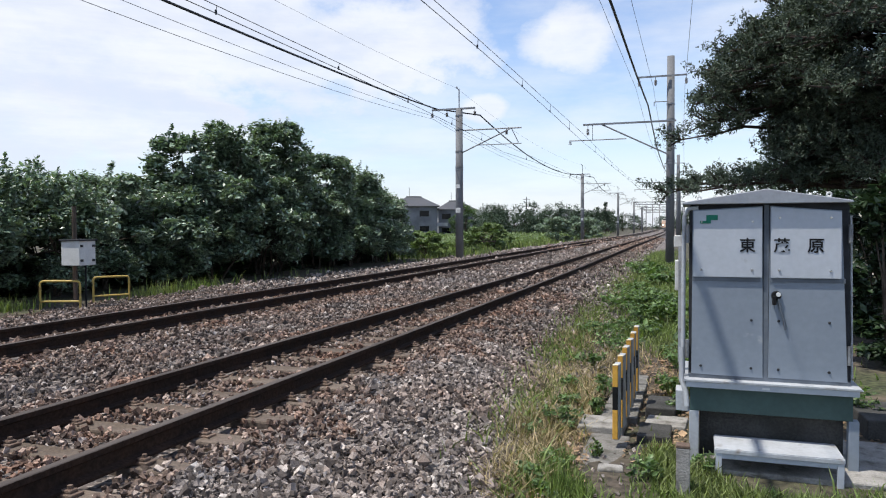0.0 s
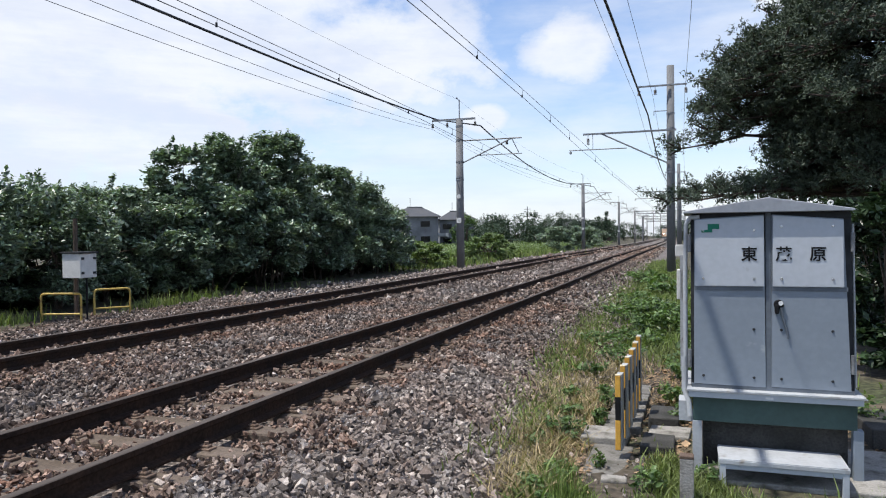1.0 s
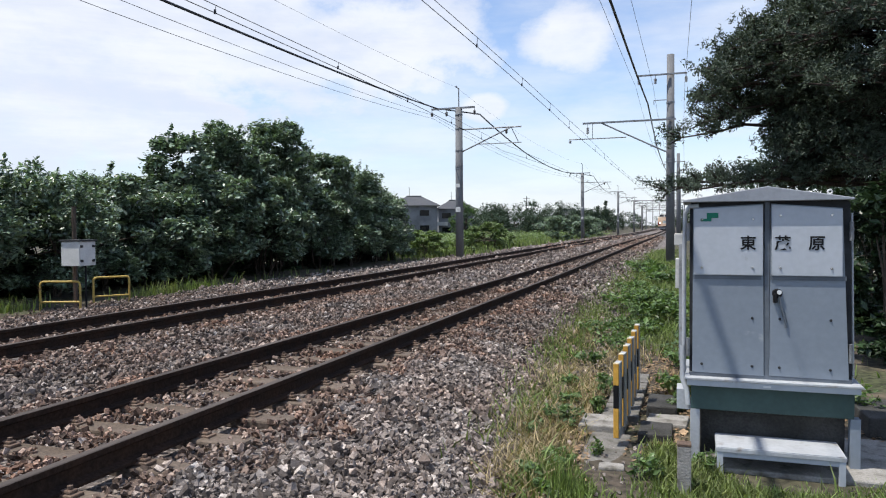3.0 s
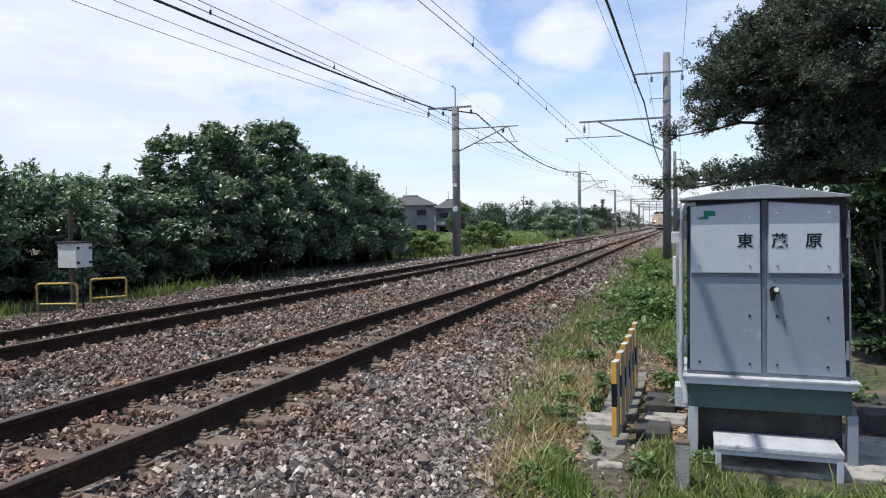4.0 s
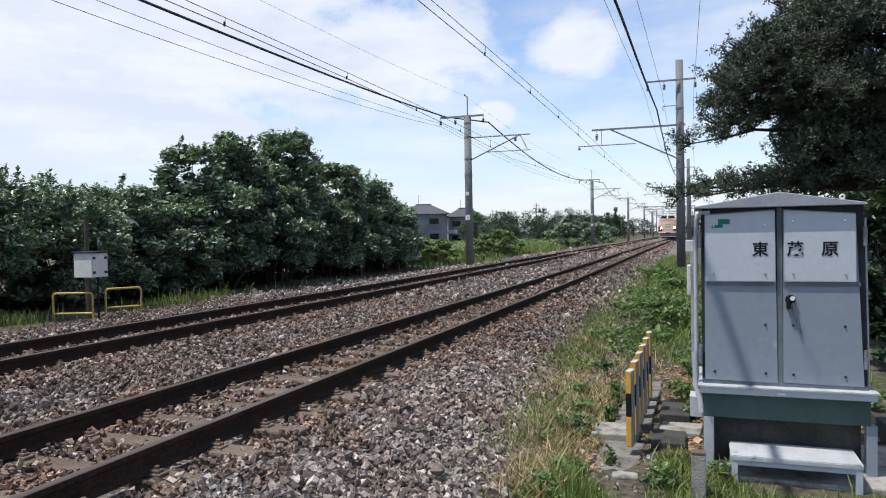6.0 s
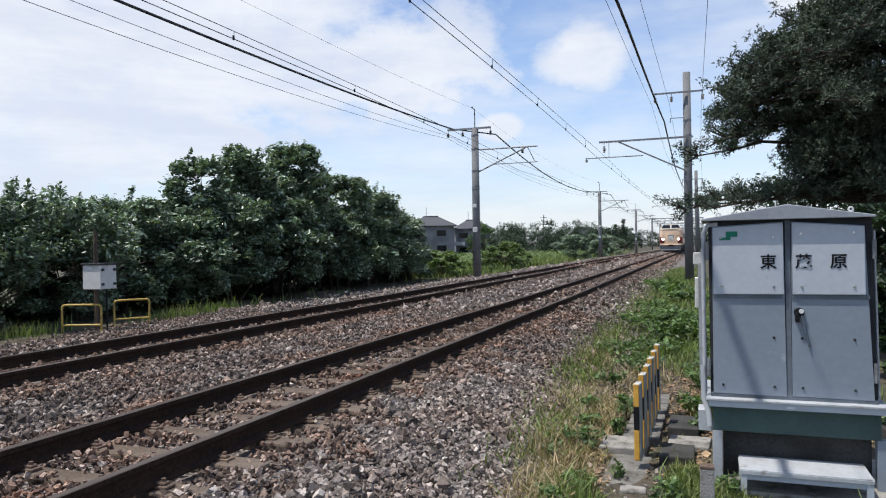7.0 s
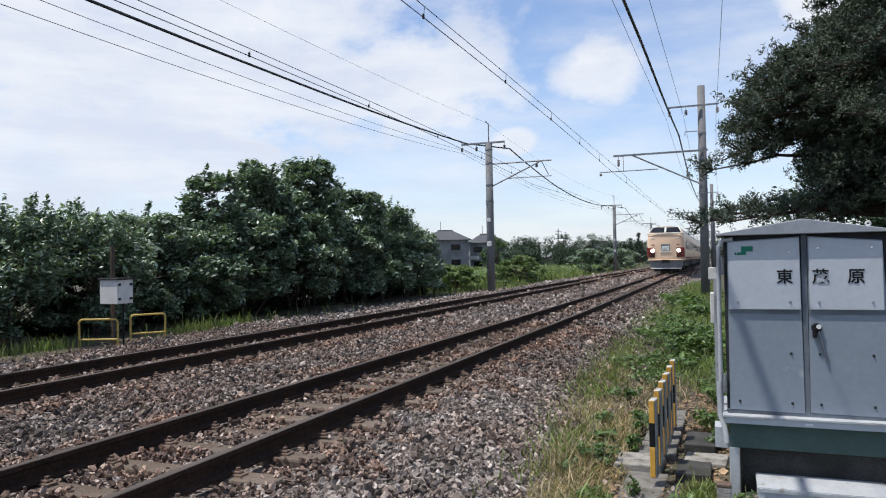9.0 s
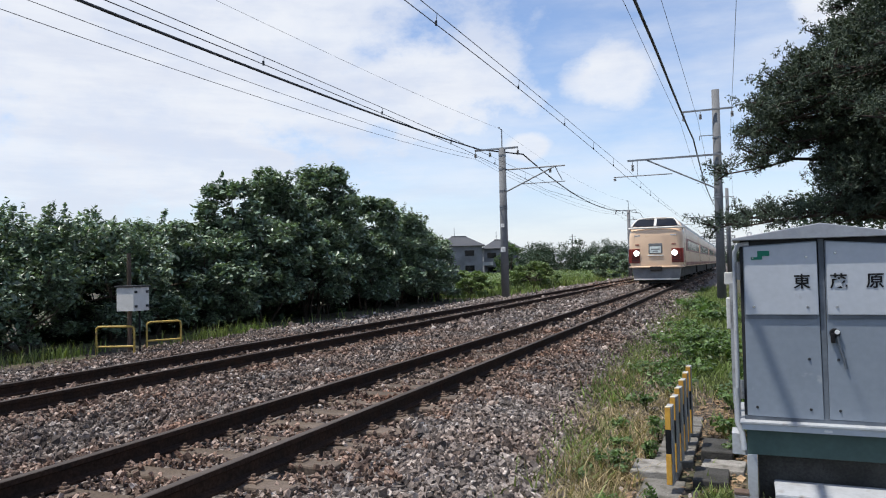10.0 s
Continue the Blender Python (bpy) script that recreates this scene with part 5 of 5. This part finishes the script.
house(-48.0, 124, 22, 8.2, 7.5, 5.6, 7.4, "wall_grey", "grey two-storey house with a dark hipped roof")
house(-43.4, 134, 22, 6.5, 7, 5.2, 6.9, "wall_grey", "smaller grey house with a dark roof behind creepers")
house(-30, 190, 10, 8, 7, 4.2, 6.2, "wall_white", "small white house among far trees")
for x, y, h in ((-37.5, 172, 8.6), (-46.2, 112, 6.4), (-13, 330, 11), (-17, 300, 10), (-12.5, 260, 9)):
    p = thing("utility_pole", pose(x, y, -0.5), "thin far utility pole with crossbar", "utility pole", "far utility poles")
    part("shaft", tube(bmesh.new(), (0, 0, 0), (0, 0, h + 0.5), 0.13, 0.1, seg=8), "pole", p)
    part("crossbar", boxed(-0.8, 0.8, -0.05, 0.05, h - 0.2, h - 0.1), "steel", p)
for y, w in ((205, 13.0), (262, 13.5), (320, 13.5)):
    g = thing("signal_gantry", pose(NEAR - 2.0 + float(bend(y)), y, 0), "far steel gantry spanning both tracks", "gantry", "far gantries")
    for s in (-1, 1):
        part("post", tube(bmesh.new(), (s * w / 2, 0, -0.5), (s * w / 2, 0, 8.0), 0.16, seg=8), "steel", g)
    for z in (7.3, 8.0):
        part("beam", boxed(-w / 2, w / 2, -0.1, 0.1, z - 0.09, z + 0.09), "steel", g)
    bm = bmesh.new()
    for k in range(10):
        a = -w / 2 + w * k / 10
        tube(bm, (a, 0, 7.3 if k % 2 else 8.0), (a + w / 10, 0, 8.0 if k % 2 else 7.3), 0.05, seg=5)
    part("lattice", bm, "steel", g)

# ---- train ----
CARS = []


def section(hw, ztop, z0=1.05, shoulder=2.75, k=9):
    """Half-open outline of the car body, from the lower left over the roof to the lower right."""
    sh = min(shoulder, ztop - 0.35)
    pts = [(-hw * 0.965, z0), (-hw, z0 + 0.35), (-hw, sh)]
    for i in range(1, k):
        a = math.pi * i / k
        c, s = math.cos(a), math.sin(a)
        pts.append((-hw * math.copysign(abs(c) ** 0.62, c), sh + (ztop - sh) * abs(s) ** 0.62))
    return pts + [(hw, sh), (hw, z0 + 0.35), (hw * 0.965, z0)]


def car_body(rings):
    bm = bmesh.new()
    loops = [[bm.verts.new((x, y, z)) for x, z in section(hw, zt)] for y, hw, zt in rings]
    for a, b in zip(loops, loops[1:]):
        for i in range(len(a) - 1):
            bm.faces.new((a[i], b[i], b[i + 1], a[i + 1]))
        bm.faces.new((a[-1], b[-1], b[0], a[0]))
    bm.faces.new(loops[0])
    bm.faces.new(loops[-1][::-1])
    bmesh.ops.recalc_face_normals(bm, faces=bm.faces)
    return bm


def quad_slab(bm, corners, thick):
    """A thin plate on four corners, thickened along its normal."""
    c = [Vector(p) for p in corners]
    n = (c[1] - c[0]).cross(c[3] - c[0]).normalized() * thick
    a, b = [bm.verts.new(p) for p in c], [bm.verts.new(p + n) for p in c]
    bm.faces.new(a[::-1])
    bm.faces.new(b)
    for i in range(4):
        bm.faces.new((a[i], a[(i + 1) % 4], b[(i + 1) % 4], b[i]))
    return bm


def running_gear(c, length):
    part("underframe", boxed(-1.2, 1.2, 1.3, length - 1.0, 0.45, 1.06, bevel=0.05), "under", c, "dark underfloor equipment")
    for y in (3.2, length - 3.2):
        b = part("bogie", boxed(-1.0, 1.0, y - 1.6, y + 1.6, 0.28, 0.75, bevel=0.06), "under", c)
        for dy in (-1.05, 1.05):
            for s in (-1, 1):
                bm = tube(bmesh.new(), (s * 0.5, y + dy, 0.432), (s * 0.62, y + dy, 0.432), 0.43, seg=20)
                part("wheel", bm, "under", b, "dark steel wheel")


def sides(c, y0, length, n):
    """Red window bands, windows and doors on both flanks."""
    for s in (-1, 1):
        x = s * 1.478
        part("window_band", boxed(min(x, x + s * 0.008), max(x, x + s * 0.008), y0, length, 1.98, 2.72), "train_red", c, "red window band")
        part("lower_band", boxed(min(x, x + s * 0.006), max(x, x + s * 0.006), y0, length, 1.12, 1.32), "train_red", c, "red sill band")
        for i in range(n):
            y = y0 + 1.6 + (length - y0 - 2.6) * i / n
            part("window", boxed(min(x + s * 0.008, x + s * 0.016), max(x + s * 0.008, x + s * 0.016), y, y + 1.35, 2.08, 2.62), "pane", c, "dark side window")
    for i in range(4):
        y = y0 + 2.5 + i * (length - y0 - 4) / 4
        part("roof_unit", boxed(-0.75, 0.75, y, y + 2.2, 3.75, 4.08, bevel=0.06), "train_roof", c, "grey roof cooling unit")


def roof_cover(c, rings):
    bm = bmesh.new()
    loops = []
    for y, hw, zt in rings:
        pts = [p for p in section(hw, zt) if p[1] > min(2.75, zt - 0.35) + 0.45 * (zt - min(2.75, zt - 0.35))]
        loops.append([bm.verts.new((x * 1.004, y, z + 0.012)) for x, z in pts])
    for a, b in zip(loops, loops[1:]):
        for i in range(min(len(a), len(b)) - 1):
            bm.faces.new((a[i], b[i], b[i + 1], a[i + 1]))
    bmesh.ops.recalc_face_normals(bm, faces=bm.faces)
    smooth(part("roof", bm, "train_roof", c, "grey roof"))


def lead_car():
    c = thing("train_car", pose(0, 0, 0), "cream and red express train driving car with lit headlamps", "train", "express train")
    rings = [(0.0, 1.12, 3.14), (0.05, 1.29, 3.22), (0.16, 1.40, 3.31), (0.42, 1.475, 3.42), (0.95, 1.475, 3.74), (1.35, 1.475, 3.86), (2.0, 1.475, 3.90), (20.0, 1.475, 3.90)]
    smooth(part("body", car_body(rings), "cream", c, "cream painted body shell")).data.set_sharp_from_angle(angle=radians(40))
    roof_cover(c, rings[5:])
    sides(c, 2.6, 19.6, 10)
    # windscreen: two raked panes with a white post and sill
    for s in (-1, 1):
        a, b = (0.07, 1.22) if s > 0 else (-1.22, -0.07)
        ta, tb = (0.07, 0.98) if s > 0 else (-0.98, -0.07)
        part("windscreen", quad_slab(bmesh.new(), [(a, 0.14, 3.36), (b, 0.22 if s > 0 else 0.14, 3.36), (tb, 0.78, 3.77), (ta, 0.78, 3.77)], 0.03), "pane", c, "dark raked windscreen")
        part("side_window", boxed(min(s * 1.34, s * 1.45), max(s * 1.34, s * 1.45), 0.75, 1.35, 3.0, 3.34, bevel=0.02), "pane", c, "dark cab side window")
    part("windscreen_post", quad_slab(bmesh.new(), [(-0.07, 0.10, 3.34), (0.07, 0.10, 3.34), (0.07, 0.78, 3.80), (-0.07, 0.78, 3.80)], 0.04), "train_white", c)
    arch = [(-1.30, 0.30, 3.36), (-1.16, 0.56, 3.62), (-0.98, 0.80, 3.80), (-0.55, 0.84, 3.85), (0, 0.86, 3.865), (0.55, 0.84, 3.85), (0.98, 0.80, 3.80), (1.16, 0.56, 3.62), (1.30, 0.30, 3.36)]
    path_tube("brow", arch, 0.05, "train_white", c, "white rim round the windscreen")
    for z, r, name, l in ((3.27, 0.055, "white_band", "pale band under the windscreen"), (1.07, 0.045, "front_edge", "pale lower edge")):
        rim = [(-1.475, 0.6, z), (-1.46, 0.36, z), (-1.40, 0.15, z), (-1.29, 0.04, z), (-1.10, -0.01, z), (0, -0.02, z), (1.10, -0.01, z), (1.29, 0.04, z), (1.40, 0.15, z), (1.46, 0.36, z), (1.475, 0.6, z)]
        path_tube(name, rim, r, "train_white" if z > 2 else "cream", c, l)
    # headlamp clusters
    for s in (-1, 1):
        x0, x1 = sorted((s * 0.86, s * 1.345))
        r = part("lamp_surround", boxed(x0, x1, -0.03, 0.12, 1.30, 2.10, bevel=0.02), "train_red", c, "dark red louvred lamp surround")
        w0, w1 = sorted((s * 1.34, s * 1.485))
        part("lamp_surround", boxed(w0, w1, 0.10, 0.95, 1.30, 2.10, bevel=0.02), "train_red", c, "dark red wrap panel")
        for k in range(5):
            z = 1.36 + 0.09 * k
            part("louvre", boxed(x0 + 0.04, x1 - 0.03, -0.045, -0.03, z, z + 0.03), "under", r)
        bm = tube(bmesh.new(), (s * 1.03, -0.03, 1.85), (s * 1.03, -0.075, 1.85), 0.185, 0.17, seg=24)
        hl = part("headlamp", bm, "chrome", c, "round lit headlamp")
        part("lens", tube(bmesh.new(), (s * 1.03, -0.074, 1.85), (s * 1.03, -0.085, 1.85), 0.15, 0.13, seg=24), "lamp", hl, "glowing lens")
        part("emblem_bar", boxed(s * 0.98 - 0.16, s * 0.98 + 0.16, -0.012, 0.06, 2.82, 2.87), "chrome", c, "small metal bar")
        part("tail_lamp", boxed(s * 0.98 - 0.12, s * 0.98 + 0.12, -0.02, 0.06, 2.30, 2.36, bevel=0.01), "train_red", c)
    # destination panel
    f = part("sign_frame", boxed(-0.38, 0.38, -0.03, 0.05, 1.80, 2.40, bevel=0.06), "train_grey", c, "dark destination panel frame")
    part("sign_panel", boxed(-0.30, 0.30, -0.036, -0.028, 1.86, 2.22, bevel=0.004), "sign", f, "pale destination panel")
    for z, w in ((2.06, 0.22), (1.95, 0.14)):
        part("sign_bar", boxed(-w, w, -0.040, -0.037, z - 0.025, z + 0.025), "train_grey", f)
    part("sill_lip", boxed(-0.42, 0.42, -0.06, 0.02, 1.68, 1.75, bevel=0.02), "train_white", c)
    part("skirt", prism(bmesh.new(), [(-1.32, 1.03), (1.32, 1.03), (1.22, 0.36), (-1.22, 0.36)], 0.12, 0.7), "train_grey", c, "grey front skirt")
    part("skirt_edge", boxed(-1.24, 1.24, 0.09, 0.14, 0.34, 0.42, bevel=0.01), "train_white", c, "pale lower edge of the skirt")
    part("coupler", boxed(-0.32, 0.32, -0.10, 0.3, 0.86, 1.10, bevel=0.04), "under", c, "dark coupler")
    part("rail_guard", boxed(-1.0, 1.0, 0.5, 0.7, 0.12, 0.4), "under", c)
    running_gear(c, 20.0)
    return c


def follow_car():
    c = thing("train_car", pose(0, 0, 0), "cream and red express train passenger car", "train", "express train")
    rings = [(0.0, 1.475, 3.86), (20.0, 1.475, 3.86)]
    smooth(part("body", car_body(rings), "cream", c, "cream painted body shell")).data.set_sharp_from_angle(angle=radians(40))
    roof_cover(c, rings)
    sides(c, 0.3, 19.7, 11)
    part("gangway", boxed(-0.6, 0.6, -0.42, 0.0, 1.1, 3.3), "under", c, "dark gangway bellows")
    running_gear(c, 20.0)
    return c


CARS.append(lead_car())
CARS.append(follow_car())
for i in range(4):
    CARS.append(copy_thing(CARS[1], pose(0, 0, 0)))


def front_at(t):
    """Where the train's nose stands along the line."""
    return 42.2 + 20.4 * (10.0 - t)


def car_pose(y):
    x0, x1 = NEAR - 0.32 + float(bend(y)), NEAR - 0.32 + float(bend(y + 20))
    return pose(x0, y, 0.004, rz=-math.degrees(math.atan2(x1 - x0, 20.0)))


def motions():
    for k, c in enumerate(CARS):
        walk(c, [(t, car_pose(front_at(t) + 20.5 * k)) for t in range(0, 11)])


motions()
